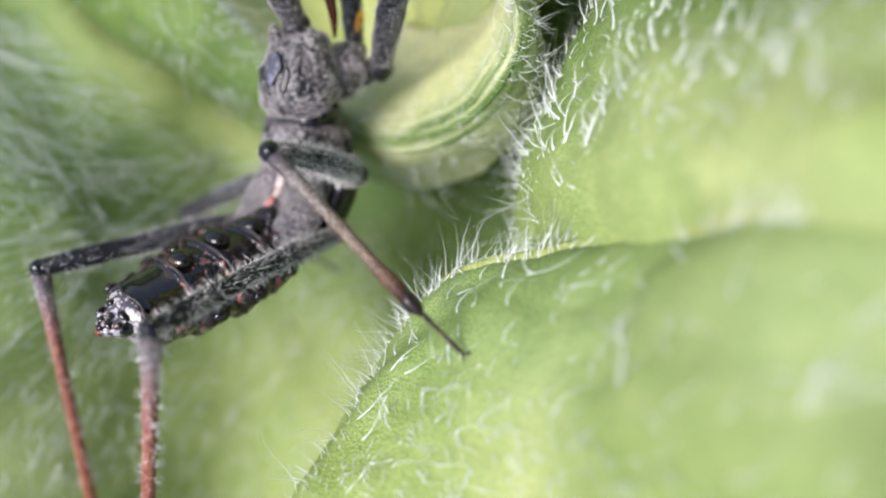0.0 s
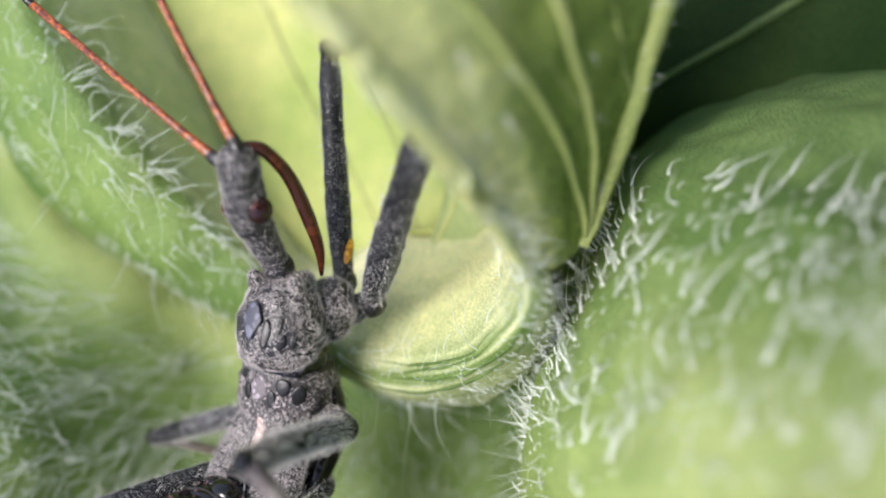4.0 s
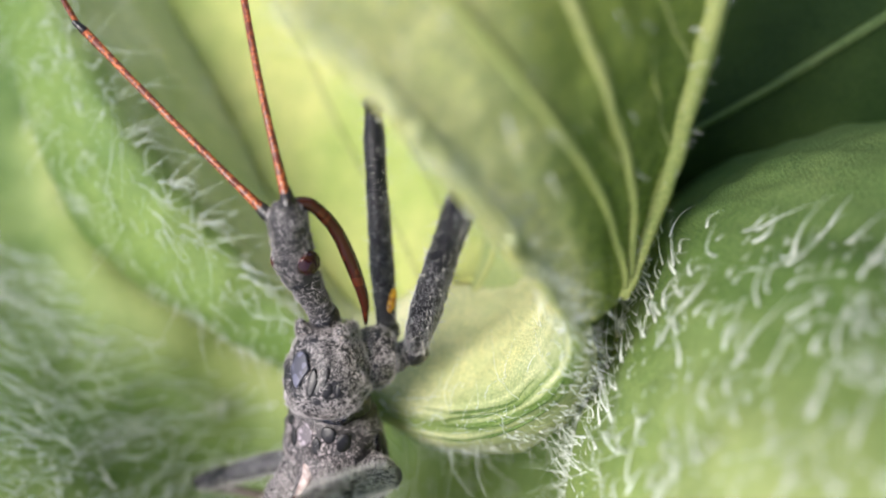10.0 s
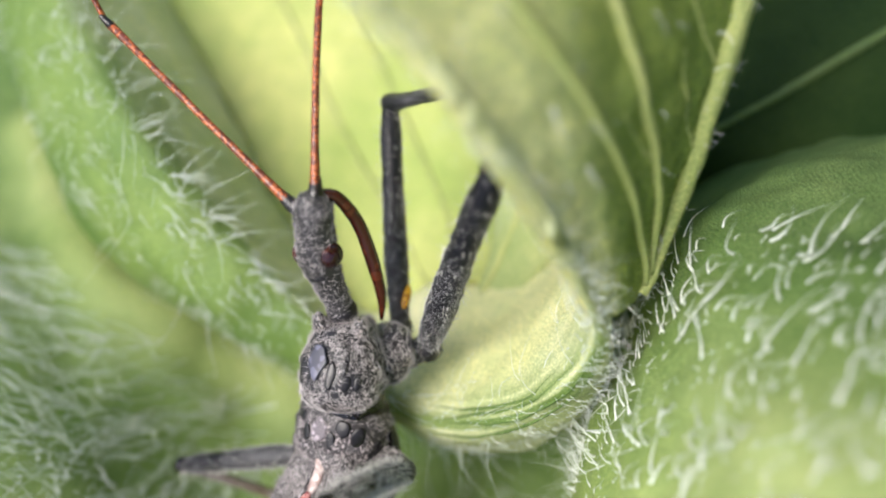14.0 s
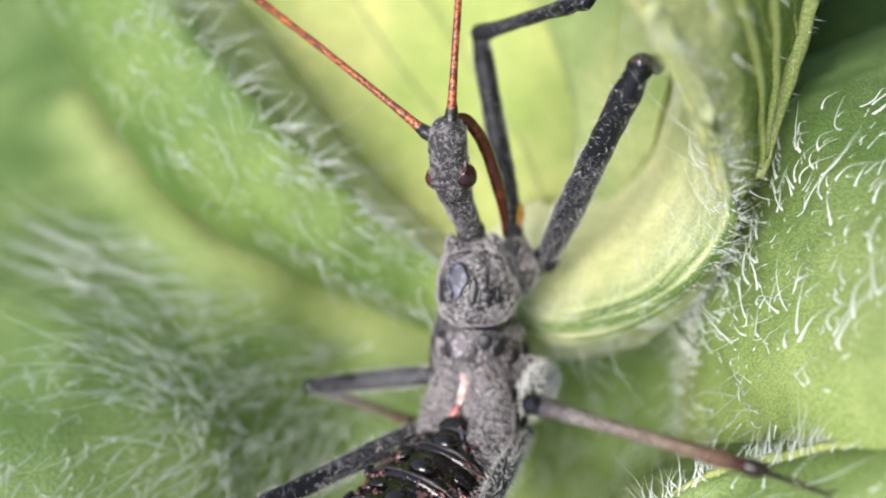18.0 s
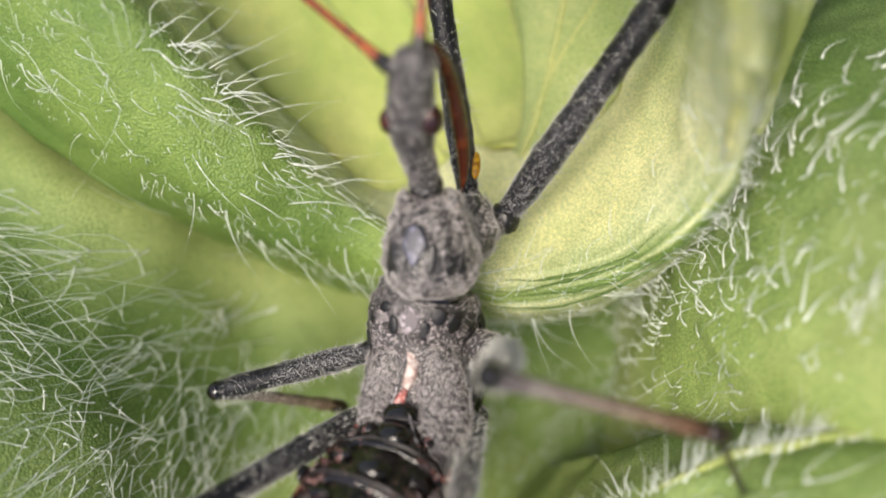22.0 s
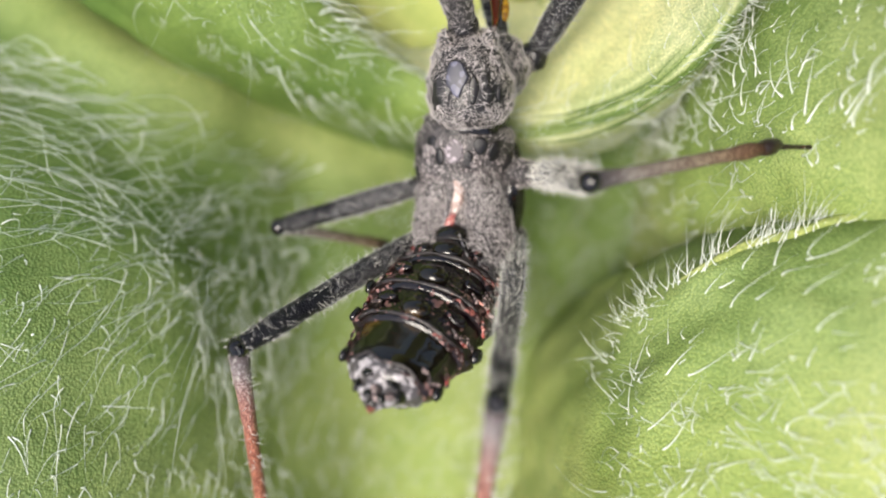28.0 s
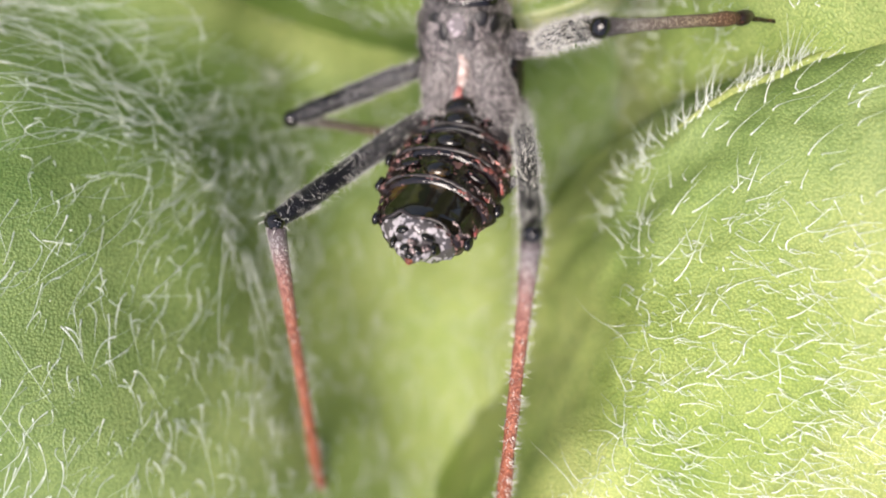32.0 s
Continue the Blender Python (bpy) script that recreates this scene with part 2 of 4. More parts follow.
def hair_part(parent, g, count, length, radius, lean, upright=0.6, where=None, spread=0.35, hook=0.7):
    """White hairs over a leaf, combed along lean; one mesh of countless hairs."""
    roots, nn, _, _ = grow(g, count, rng, where)
    lean = np.broadcast_to(np.asarray(lean(roots) if callable(lean) else lean, float), roots.shape)
    lean = lean - nn * (lean * nn).sum(1, keepdims=True) * np.where((lean * nn).sum(1, keepdims=True) < 0, 1, 0)
    ways = unit(nn * upright + unit(lean) * (1 - upright) + rng.normal(0, spread, roots.shape) * 0.6)
    lengths = rng.uniform(length[0], length[1], count) * np.where(rng.random(count) < 0.2, 0.5, 1.0)
    drift = unit(lean) * 0.9 + rng.normal(0, 0.45, roots.shape) - nn * 0.25
    me = hairs_mesh("leaf_hairs", roots - nn * 0.02, ways, lengths, radius, drift, HAIR, rng, segs=6, hook=hook)
    return tagged(part("leaf_hairs", me, parent, "fine silky white hairs"), kind="stuff")


def leaf_thing(name, label, g, mat, thick=0.22, **kw):
    return tagged(new(name, sheet_mesh(name, g, mat, thick, **kw)), label, "leaf")


FOLD_LINE = spline([(-20, 13.5, 4.0), (-15, 9.4, 4.4), (-10.4, 6.6, 3.6), (-7.6, 5.3, 1.4), (-4.6, 4.2, -0.6), (-2.2, 3.4, -1.8)], 60)


def from_fold(x, y):
    """How far a place lies from the pale line where the broad leaf passes under the folded rim."""
    return np.sqrt(np.min([(x - px) ** 2 + (y - py) ** 2 for px, py, _ in FOLD_LINE], axis=0))


def ground_height(x, y):
    """The broad lower leaf: a valley under the insect, swelling to a cushion on one side and to a low ridge along the fold."""
    left = 1 / (1 + np.exp((x + 7.6 + 0.12 * y) / 1.9))
    right = 1 / (1 + np.exp(-(x - 12) / 2.0))
    hollow = 2.6 * np.exp(-(((x - 5.0) / 2.2) ** 2) - ((y - 0.5) / 3.4) ** 2)
    ridge = 1.1 * np.exp(-((from_fold(x, y) / 1.4) ** 2)) / (1 + np.exp((x + 4) / 1.0))
    return -1.8 + 12.0 * left * np.exp(-(((y + 4) / np.where(y < -4, 22, 12)) ** 2)) + 2.0 * right - 0.02 * np.clip(y - 6, 0, 40) ** 1.5 - hollow + ridge + 5.5 * np.exp(-(((x - 8.2) / 1.3) ** 2) - ((y - 6.5) / 3.0) ** 2) + 6.0 / (1 + np.exp((2.2 - x) / 0.9)) / (1 + np.exp((y + 5.6) / 1.0))


gx, gy = np.meshgrid(np.linspace(-45, 45, 190), np.linspace(-40, 40, 170))
main_g = wrinkle(np.stack([gx, gy, ground_height(gx, gy)], 2), 0.5, 5.0, 1.0)
main_pale = 0.8 * np.exp(-((from_fold(gx, gy) / 1.35) ** 2)) + 0.85 * np.exp(-(((gx + 0.5) / 8.5) ** 2)) / (1 + np.exp((gy + 2.8) / 1.0))
main_leaf = leaf_thing("broad_leaf", "broad pale green sunflower leaf covered in fine white hairs", main_g, LEAF, pale=main_pale)
mx, my = main_g[..., 0], main_g[..., 1]
near = (np.abs(mx) < 19) & (my > -16) & (my < 8)

hair_part(main_leaf, main_g, 3600, (0.5, 1.6), 0.014, (-0.2, -0.6, 0.2), 0.35, near * (my < 2.0) * 1.0, spread=0.8, hook=1.0)
hair_part(main_leaf, main_g, 360, (2.4, 5.2), 0.014, lambda r: np.stack([-1.0 + 0 * r[:, 0], -0.55 + 0.06 * (r[:, 1] + 1), 0.1 + 0 * r[:, 0]], 1), 0.36, near * (mx < -4.2) * (from_fold(mx, my) > 0.9) * (my > np.maximum(-4.5, -11.7 - 1.05 * mx)) * (my < 7) * 1.0, spread=0.34, hook=0.5)

# folded rim of the young leaf: outer foot, outer side, crest, inner side, inner foot, along its U-shaped course
RIM = [
    [(-21, 17, 2), (-20, 19, 6), (-18, 21, 7.5), (-15.5, 22, 5), (-13, 24, 2.0)],
    [(-13.6, 9.6, 4.5), (-12.8, 11.2, 7.2), (-10.8, 13.6, 9), (-8.7, 14.8, 6.5), (-7.3, 17, 2.0)],
    [(-10.1, 6.9, 4), (-8.8, 7.8, 6.8), (-7.2, 10.1, 8.6), (-5.5, 10.9, 6), (-4.5, 13, 2.0)],
    [(-7.0, 5.4, 0.8), (-5.4, 5.8, 5.6), (-4.3, 7.7, 6.8), (-3.1, 8.5, 4.8), (-2.4, 10.6, 2.0)],
    [(-2.6, 4.0, -1.4), (-2.0, 4.4, 3.4), (-1.4, 5.8, 4.9), (-0.7, 6.9, 3.6), (-0.2, 9.2, 2.0)],
    [(1.5, 3.4, -1), (1.5, 3.5, 4.0), (1.6, 4.3, 5.1), (1.6, 5.6, 4.5), (1.7, 8.6, 3.2)],
    [(3.4, 3.1, 1.2), (3.6, 3.2, 4.7), (3.7, 4.2, 5.5), (3.2, 5.7, 4.8), (2.8, 8.6, 3.2)],
    [(6.2, 3.7, 3.6), (6.5, 4.2, 6.2), (6.1, 4.9, 7.3), (4.9, 6.4, 5.6), (3.9, 9.0, 3.2)],
    [(8.0, 5.7, 5.6), (8.1, 6.0, 8.4), (7.5, 6.6, 9.6), (6.4, 8.4, 6.6), (5.4, 10.6, 3.2)],
    [(8.0, 7.3, 9.6), (7.6, 7.4, 11.4), (7.0, 7.7, 12.4), (6.8, 10.3, 7.8), (6.3, 12.8, 3.2)],
    [(7.0, 8.4, 13.2), (6.6, 8.4, 14.3), (6.1, 8.6, 14.8), (6.8, 11.9, 9.0), (6.6, 15.0, 3.2)],
    [(5.8, 9.3, 15.8), (5.5, 9.3, 16.3), (5.1, 9.5, 16.4), (6.3, 13.2, 10), (6.4, 17.0, 3.2)],
    [(4.0, 10.7, 17.6), (3.7, 10.7, 18), (3.3, 10.9, 18), (5.0, 14.8, 11), (5.6, 19.4, 3.2)],
]
for r in RIM[:5]:
    crest = r[2]
    for k, share in ((3, 0.6), (4, 0.42)):
        r[k] = (crest[0] + share * (r[k][0] - crest[0]), crest[1] + share * (r[k][1] - crest[1]), r[k][2])
NR, NC = 240, 72
rim_g = wrinkle(patch(RIM, NC, NR), 0.10, 1.4, 3.0)
row = np.linspace(0, 12, NR)[:, None] + np.zeros((1, NC))
col = np.linspace(0, 4, NC)[None, :] + np.zeros((NR, 1))


def step_up(a, x, w):
    return 1 / (1 + np.exp(-(a - x) / w))


streak = np.array([[noise.noise(Vector((r * 0.022, c * 0.45, 7.0))) for c in range(NC)] for r in range(NR)])
mottle = np.array([[noise.noise(Vector((r * 0.09, c * 0.16, 3.0))) for c in range(NC)] for r in range(NR)])
green_to = np.interp(row, [0, 4.2, 5.2, 6.2, 7.5, 8.6, 10, 12], [2.5, 2.5, 2.3, 1.85, 1.6, 1.2, 0.5, 0.1])
arm = step_up(col + 0.3 * mottle, green_to, 0.14)
band = np.exp(-(((col - np.interp(row, [5, 7, 9], [1.6, 1.75, 1.2])) / 0.62) ** 2)) * np.clip(0.75 + 1.9 * streak + 0.4 * mottle, 0, 1)
base = 1 - np.clip(band, 0, 1) * (1 - step_up(row, 8.7, 0.35))
at_base = step_up(row, 5.2, 0.25)
rim_pale = arm * (1 - at_base) + base * at_base
rim_pale *= 1 - 0.4 * step_up(row, 9.6, 0.5) * step_up(col, 2.6, 0.25)
rim_leaf = leaf_thing("folded_leaf", "young leaf with a thick folded rim, pale inside, silky hairs", rim_g, LEAF_RIM, 0.2, pale=rim_pale, gold=0.7 * at_base * step_up(col + 0.25 * mottle, np.interp(row, [5, 6.5, 8.5], [1.9, 2.55, 2.75]), 0.16) * (1 - step_up(row, 9.0, 0.4)))

hair_part(rim_leaf, rim_g, 900, (0.15, 0.5), 0.010, (0.75, -0.65, 0.2), 0.45, (row < 5.2) * (col > 0.6) * (col < 2.5) * 1.0, spread=0.9, hook=1.0)
hair_part(rim_leaf, rim_g, 190, (0.9, 2.1), 0.012, (0.9, -0.55, 0.2), 0.3, (row < 5.2) * (col > 0.7) * (col < 2.4) * 1.0, spread=0.5, hook=0.8)
hair_part(rim_leaf, rim_g, 170, (1.0, 2.5), 0.013, (1.0, -0.1, 0.5), 0.4, (row < 5.6) * (col > 1.7) * (col < 2.6) * 1.0, spread=0.35, hook=0.8)
hair_part(rim_leaf, rim_g, 45, (0.6, 1.7), 0.010, (0.6, -0.8, 0.1), 0.4, (row > 5.4) * (row < 9.2) * (col < 1.4) * 1.0, spread=0.7, hook=1.1)
hair_part(rim_leaf, rim_g, 110, (0.3, 0.9), 0.013, (0.6, -0.2, 0.6), 0.6, (row > 7.6) * (col > 0.3) * (col < 2.2) * 1.0, spread=0.6, hook=1.0)
hair_part(rim_leaf, rim_g, 60, (0.7, 1.6), 0.009, (0.5, 0.8, 0.4), 0.35, (row > 5.4) * (row < 10) * (col > 1.4) * (col < 2.6) * 1.0, spread=0.5, hook=1.0)
hair_part(rim_leaf, rim_g, 420, (0.2, 0.7), 0.009, (0.8, 0.5, 0.1), 0.3, (row > 5.3) * (row < 9.5) * (col > 0.5) * (col < 2.0) * 1.0, spread=0.7, hook=1.0)
for c0, r0, r1 in ((24, 104, 160), (29, 108, 172), (33, 106, 156), (37, 112, 150)):
    pts = np.array([rim_g[r, c0 + round(1.5 * math.sin(r * 0.09 + c0))] for r in range(r0, r1, 4)])
    v, f = sweep(spline(pts, 40), 0.045 * np.sin(np.linspace(0.1, 3.05, 40)), 6, rough=0.8)
    part("vein", mesh_of("vein", v, f, LEAF), rim_leaf, "dark green lengthwise vein")

# floor of the cup inside the folded rim
foot = rim_g[:, -1]
arm_l = np.vstack([[(-26, 46, 3.5), (-19, 34, 3)], foot[0:112:4]])
arm_r = np.vstack([[(10, 46, 2.5), (7, 32, 2.5)], foot[:126:-4][: len(arm_l) - 2]])
across = np.linspace(0, 1, 60)[None, :, None]
cup_g = arm_l[:, None] * (1 - across) + arm_r[:, None] * across
cup_g[..., 2] -= 1.2 * np.sin(math.pi * across[..., 0]) * np.linspace(1, 0.2, len(cup_g))[:, None]
cup_g = wrinkle(cup_g, 0.25, 4.0, 5.0)
cup = leaf_thing("cup_leaf", "smooth yellow-green young leaf inside the folded rim", cup_g, LEAF_YOUNG)
FOLD = [
    [(2.6, 6.6, 0.6), (3.6, 7.4, 0.8), (4.8, 8.6, 1.4), (6.0, 10.0, 2.6)],
    [(3.4, 9.6, 0.8), (4.2, 10.2, 1.2), (5.2, 11.2, 2.0), (6.4, 12.2, 3.2)],
    [(3.0, 13.2, 0.8), (4.4, 13.8, 1.4), (5.8, 14.6, 2.2), (7.2, 15.4, 3.2)],
    [(1.4, 17.4, 0.8), (3.6, 18.2, 1.4), (6.0, 19.2, 2.0), (8.4, 20.0, 2.6)],
    [(-1.4, 22, 0.8), (2.0, 23.4, 1.2), (6.0, 24.6, 1.6), (10, 26, 1.6)],
]
fold_g = patch(FOLD, 30, 50) + np.array([0, 0, 2.6])
fold_leaf = leaf_thing("inner_leaf", "small green leaf folded inside the cup", fold_g, LEAF_PALE, 0.25)

# swelling leaf on the near side
SIDE = [
    [(12, 19, -3), (13, 18.4, -2), (16, 18, -1), (21, 18, 0), (28, 18, 0), (40, 18, -3)],
    [(9.2, 13.2, 1), (10, 12.4, 4.0), (12, 13.2, 5.6), (16, 14, 7), (22, 14, 8), (40, 13, 3)],
    [(8.9, 10.4, 2), (9.4, 10.4, 6.4), (11, 10.8, 8.4), (15, 11, 9.2), (21, 11, 9.5), (40, 10, 5)],
    [(8.4, 7.6, 1.5), (8.8, 7.4, 6.6), (10.3, 7.6, 9.8), (13.4, 8, 11.4), (19, 8, 13.5), (40, 7, 6)],
    [(7.6, 4.6, 0), (7.8, 4.4, 5.2), (8.9, 4.2, 8.6), (12.4, 4, 13), (19, 4, 16), (40, 3, 6)],
    [(7.6, 1.6, -1), (7.7, 1.6, 4.2), (8.9, 1.6, 8.0), (12.8, 1.4, 13.6), (19, 1, 16.6), (40, 0, 6)],
    [(7.5, -2, -2), (8.4, -2, 1), (10, -2, 4), (13, -2, 8), (19, -3, 10), (40, -4, 5)],
]
side_g = wrinkle(patch(SIDE, 110, 90), 0.22, 2.2, 8.0)
sx, sy = side_g[..., 0], side_g[..., 1]
# pale fades out past y 4.5: shade on the upper part, put into the colour
side_leaf = leaf_thing("swollen_leaf", "puckered pale green leaf with curled white hairs", side_g, LEAF_SIDE, pale=step_up(4.5 - sy, 0.0, 1.6))

hair_part(side_leaf, side_g, 290, (0.7, 1.5), 0.028, (0.6, 0.4, 0.4), 0.7, (sx < 19) * (sy > 3.0) * (sy < 10.5) * 1.0, spread=0.35, hook=1.0)
hair_part(side_leaf, side_g, 90, (0.6, 1.2), 0.022, (0.6, 0.4, 0.4), 0.7, (sx < 10.5) * (sy < 5.0) * 1.0, spread=0.35, hook=1.0)
hair_part(side_leaf, side_g, 500, (0.2, 0.5), 0.018, (0.6, 0.5, 0.4), 0.7, (sx < 18) * (sy < 10) * (sy > 2.5) * 1.0, spread=0.4, hook=0.9)
hair_part(side_leaf, side_g, 130, (0.6, 1.7), 0.010, (-0.6, -0.3, 0.4), 0.6, (sx < 9.2) * (sy < 9) * 1.0, spread=0.8, hook=0.9)

# lobe below it
LOBE = [
    [(5.4, -2.0, -1.6), (6.4, -0.5, 4.5), (9.0, 0.8, 5.5), (11.8, 1.5, 7), (16.2, 1.9, 11), (26, 2.2, 6)],
    [(5.0, -2.6, -1.6), (6.2, -1.0, 8.0), (8.8, 0.2, 9.2), (11.6, 0.9, 10.8), (16, 1.2, 16.2), (26, 1.5, 14)],
    [(3.4, -4.2, -1.6), (4.9, -3.4, 6.8), (7.6, -1.6, 10), (11, -1.2, 12), (16, -1.5, 16.5), (26, -2, 11)],
    [(2.6, -6.2, -1.6), (4.3, -5.8, 8.4), (6.8, -4.4, 10.2), (10.4, -4.2, 12.2), (16, -5, 16.5), (26, -6, 10)],
    [(2.0, -9.2, -1.6), (3.5, -8.8, 9.6), (6.4, -8, 11), (10, -8.4, 11.6), (16, -9.6, 12), (26, -11, 8)],
    [(-1.6, -14.8, -1.6), (-0.2, -14.5, 8.4), (6, -14, 10), (10, -14.6, 10), (16, -16, 10), (26, -18, 6)],
]
lobe_g = wrinkle(patch(LOBE, 100, 108), 0.2, 2.0, 11.0)
lx, ly = lobe_g[..., 0], lobe_g[..., 1]
lv = np.linspace(-0.25, 1, 108)[:, None] + np.zeros((1, 100))
lu = np.linspace(0, 1, 100)[None, :] + np.zeros((108, 1))

lobe_pale = 0.55 * step_up(0.2 - lu, 0.0, 0.03) + step_up(lv + 0.12 * np.array([[noise.noise(Vector(p * 0.35)) for p in r] for r in lobe_g]), 0.45, 0.09)
lobe_leaf = leaf_thing("lobed_leaf", "bright green leaf lobe with a hairy margin", lobe_g, LEAF_LOBE, pale=lobe_pale)
edge = lobe_g[21, 22:84:3] + np.array([0, 0.02, 0.05])
v, f = sweep(edge, np.interp(np.linspace(0, 1, len(edge)), [0, 0.2, 1], [0.03, 0.13, 0.16]), 10, rough=0.15)
part("margin", mesh_of("margin", v, f, VEIN), lobe_leaf, "rolled yellow-green margin")
hair_part(lobe_leaf, lobe_g, 360, (0.6, 1.3), 0.018, (0.8, 0.5, 0.3), 0.65, (lx < 17) * (ly > -14) * (lv > 0.10) * (lu > 0.25) * 1.0, spread=0.45, hook=1.3)
hair_part(lobe_leaf, lobe_g, 1300, (0.25, 0.8), 0.015, (0.7, -0.3, 0.4), 0.55, (lx < 17) * (ly > -14) * (lv > 0.42) * (lu > 0.25) * 1.0, spread=0.5, hook=1.0)
hair_part(lobe_leaf, lobe_g, 240, (0.35, 1.1), 0.016, (0.2, 1.0, 0.5), 0.4, (lx < 15) * (lx > 6.5) * (np.abs(lv) < 0.03) * 1.0, spread=0.5, hook=0.9)
hair_part(lobe_leaf, lobe_g, 100, (0.5, 1.3), 0.013, (-0.5, 0.3, 0.6), 0.45, (lu < 0.28) * (lu > 0.22) * (lv > 0.3) * (ly > -13) * 1.0, spread=1.0, hook=1.0)
hair_part(lobe_leaf, lobe_g, 70, (0.4, 1.0), 0.015, (-0.5, 0.5, 0.6), 0.5, (lu < 0.24) * (lu > 0.18) * (lv < 0.3) * (lv > 0) * 1.0, spread=1.0, hook=1.0)

# hanging leaf with raised veins: from the crest of the fold over to the strong midrib
HANG = [
    [(7.75, 6.75, 10.1), (8.2, 7.2, 9.6), (8.5, 7.5, 9.3), (8.7, 7.9, 9.0)],
    [(6.85, 7.5, 12.65), (7.9, 8.15, 11.35), (8.5, 8.7, 10.2), (9.0, 9.2, 9.2)],
    [(5.75, 8.4, 15.3), (7.35, 9.45, 13.55), (8.5, 10.4, 11.8), (9.4, 11.2, 10.0)],
    [(4.5, 9.4, 17.3), (6.75, 10.85, 15.55), (8.4, 12.2, 13.6), (9.8, 13.4, 11.4)],
    [(2.5, 11.0, 19.0), (5.6, 13.2, 17.2), (8.0, 14.8, 15.2), (10.2, 16.4, 13.0)],
    [(0.4, 14.0, 19.6), (4.0, 16.2, 18.6), (7.4, 18.4, 17.0), (10.6, 20.4, 15.0)],
    [(-2, 16.4, 22), (3.5, 18.8, 22.5), (8.5, 21.2, 22), (12, 23.5, 20.5)],
    [(-4, 18, 27), (3, 20.5, 28), (9.5, 23, 28), (14, 26, 27)],
    [(-5, 19, 33), (3, 21.6, 35), (11, 24.6, 35), (16, 28, 34)],
]
hang_g = patch(HANG, 50, 112)
uu = np.linspace(0, 1, 50)[None, :]
vv = np.linspace(0, 1.6, 112)[:, None]
hn = normals(hang_g)
hn = hn * np.sign(hn[..., 2:3])
pucker = 0.10 * np.abs(np.sin(9 * uu + 3 * vv)) * np.minimum(1, 4 * vv)
hang_g = wrinkle(hang_g + hn * pucker[..., None], 0.10, 0.9, 21.0)
hang_pale = np.array([[1.0 / (1 + math.exp((c / 49 + 0.05 * noise.noise(Vector((r * 0.25, c * 0.2, 3))) - 0.30) / 0.05)) for c in range(50)] for r in range(112)])
hang_leaf = leaf_thing("hanging_leaf", "hanging young leaf with raised yellow-green veins", hang_g, LEAF_VEINED, 0.18, pale=hang_pale)


def vein(parent, g, course, r0, r1, lift=0.05, share=1.0, mat=VEIN):
    """A raised vein along a course of (u, v) shares of the surface."""
    uv = spline([(u, v * share) for u, v in course], 26)
    nv, nu = g.shape[:2]
    p = np.array([g[min(nv - 1, int(v * (nv - 1))), min(nu - 1, int(u * (nu - 1)))] for u, v in uv])
    p[1:-1] = (p[:-2] + p[1:-1] + p[2:]) / 3
    n = normals(g)
    n = n * np.sign(n[..., 2:3])
    p = p + lift * np.array([n[min(nv - 1, int(v * (nv - 1))), min(nu - 1, int(u * (nu - 1)))] for u, v in uv])
    v, f = sweep(p, np.linspace(r0, r1, len(p)), 8, rough=0.25)
    return part("vein", mesh_of("vein", v, f, mat), parent, "raised yellow-green vein")


vein(hang_leaf, hang_g, [(0.98, 0.02), (0.98, 0.3), (0.98, 0.6), (0.98, 0.99)], 0.16, 0.36, share=0.625)
vein(hang_leaf, hang_g, [(0.92, 0.12), (0.72, 0.38), (0.52, 0.66), (0.36, 0.99)], 0.09, 0.17, share=0.625)
vein(hang_leaf, hang_g, [(0.9, 0.08), (0.58, 0.32), (0.32, 0.6), (0.11, 0.99)], 0.08, 0.16, share=0.625)
for u0, v0, u1, v1 in ((0.96, 0.45, 0.76, 0.62), (0.96, 0.6, 0.72, 0.78), (0.7, 0.42, 0.5, 0.52), (0.96, 0.76, 0.66, 0.92)):
    vein(hang_leaf, hang_g, [(u0, v0), ((u0 + u1) / 2, (v0 + v1) / 2 - 0.02), (u1, v1)], 0.05, 0.02, 0.01, share=0.625)
hair_part(hang_leaf, hang_g, 70, (0.3, 0.9), 0.016, (0.3, -0.6, 0.4), 0.5, (vv < 0.9) * np.ones((1, 50)), spread=0.7)
hair_part(hang_leaf, hang_g, 240, (0.15, 0.4), 0.024, (0.8, 0.1, 0.2), 0.4, (uu > 0.95) * (vv < 1.0), spread=0.5)
hair_part(hang_leaf, hang_g, 70, (0.3, 0.8), 0.02, (-0.6, -0.2, 0.6), 0.4, (uu < 0.07) * (vv < 1.0), spread=0.6)

DARKL = [
    [(9, 9.5, -2.5), (14, 9.5, -1), (20, 11, -1), (36, 16, -3)],
    [(8.6, 14.3, 2.8), (12.0, 16.9, 3), (16.2, 20.5, 3), (28, 31, 1)],
    [(5, 19, 0), (9, 23, 1), (14, 28, 1), (24, 38, -1)],
]
dark_g = patch(DARKL, 50, 50)
# the shade on this leaf is in its colour
dark_leaf = leaf_thing("shaded_leaf", "leaf with a pale midrib, its shade put into the dark green", dark_g, LEAF_SHADE)
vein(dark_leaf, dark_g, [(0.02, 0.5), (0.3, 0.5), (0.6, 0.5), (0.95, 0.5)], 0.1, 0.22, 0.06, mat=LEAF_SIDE)

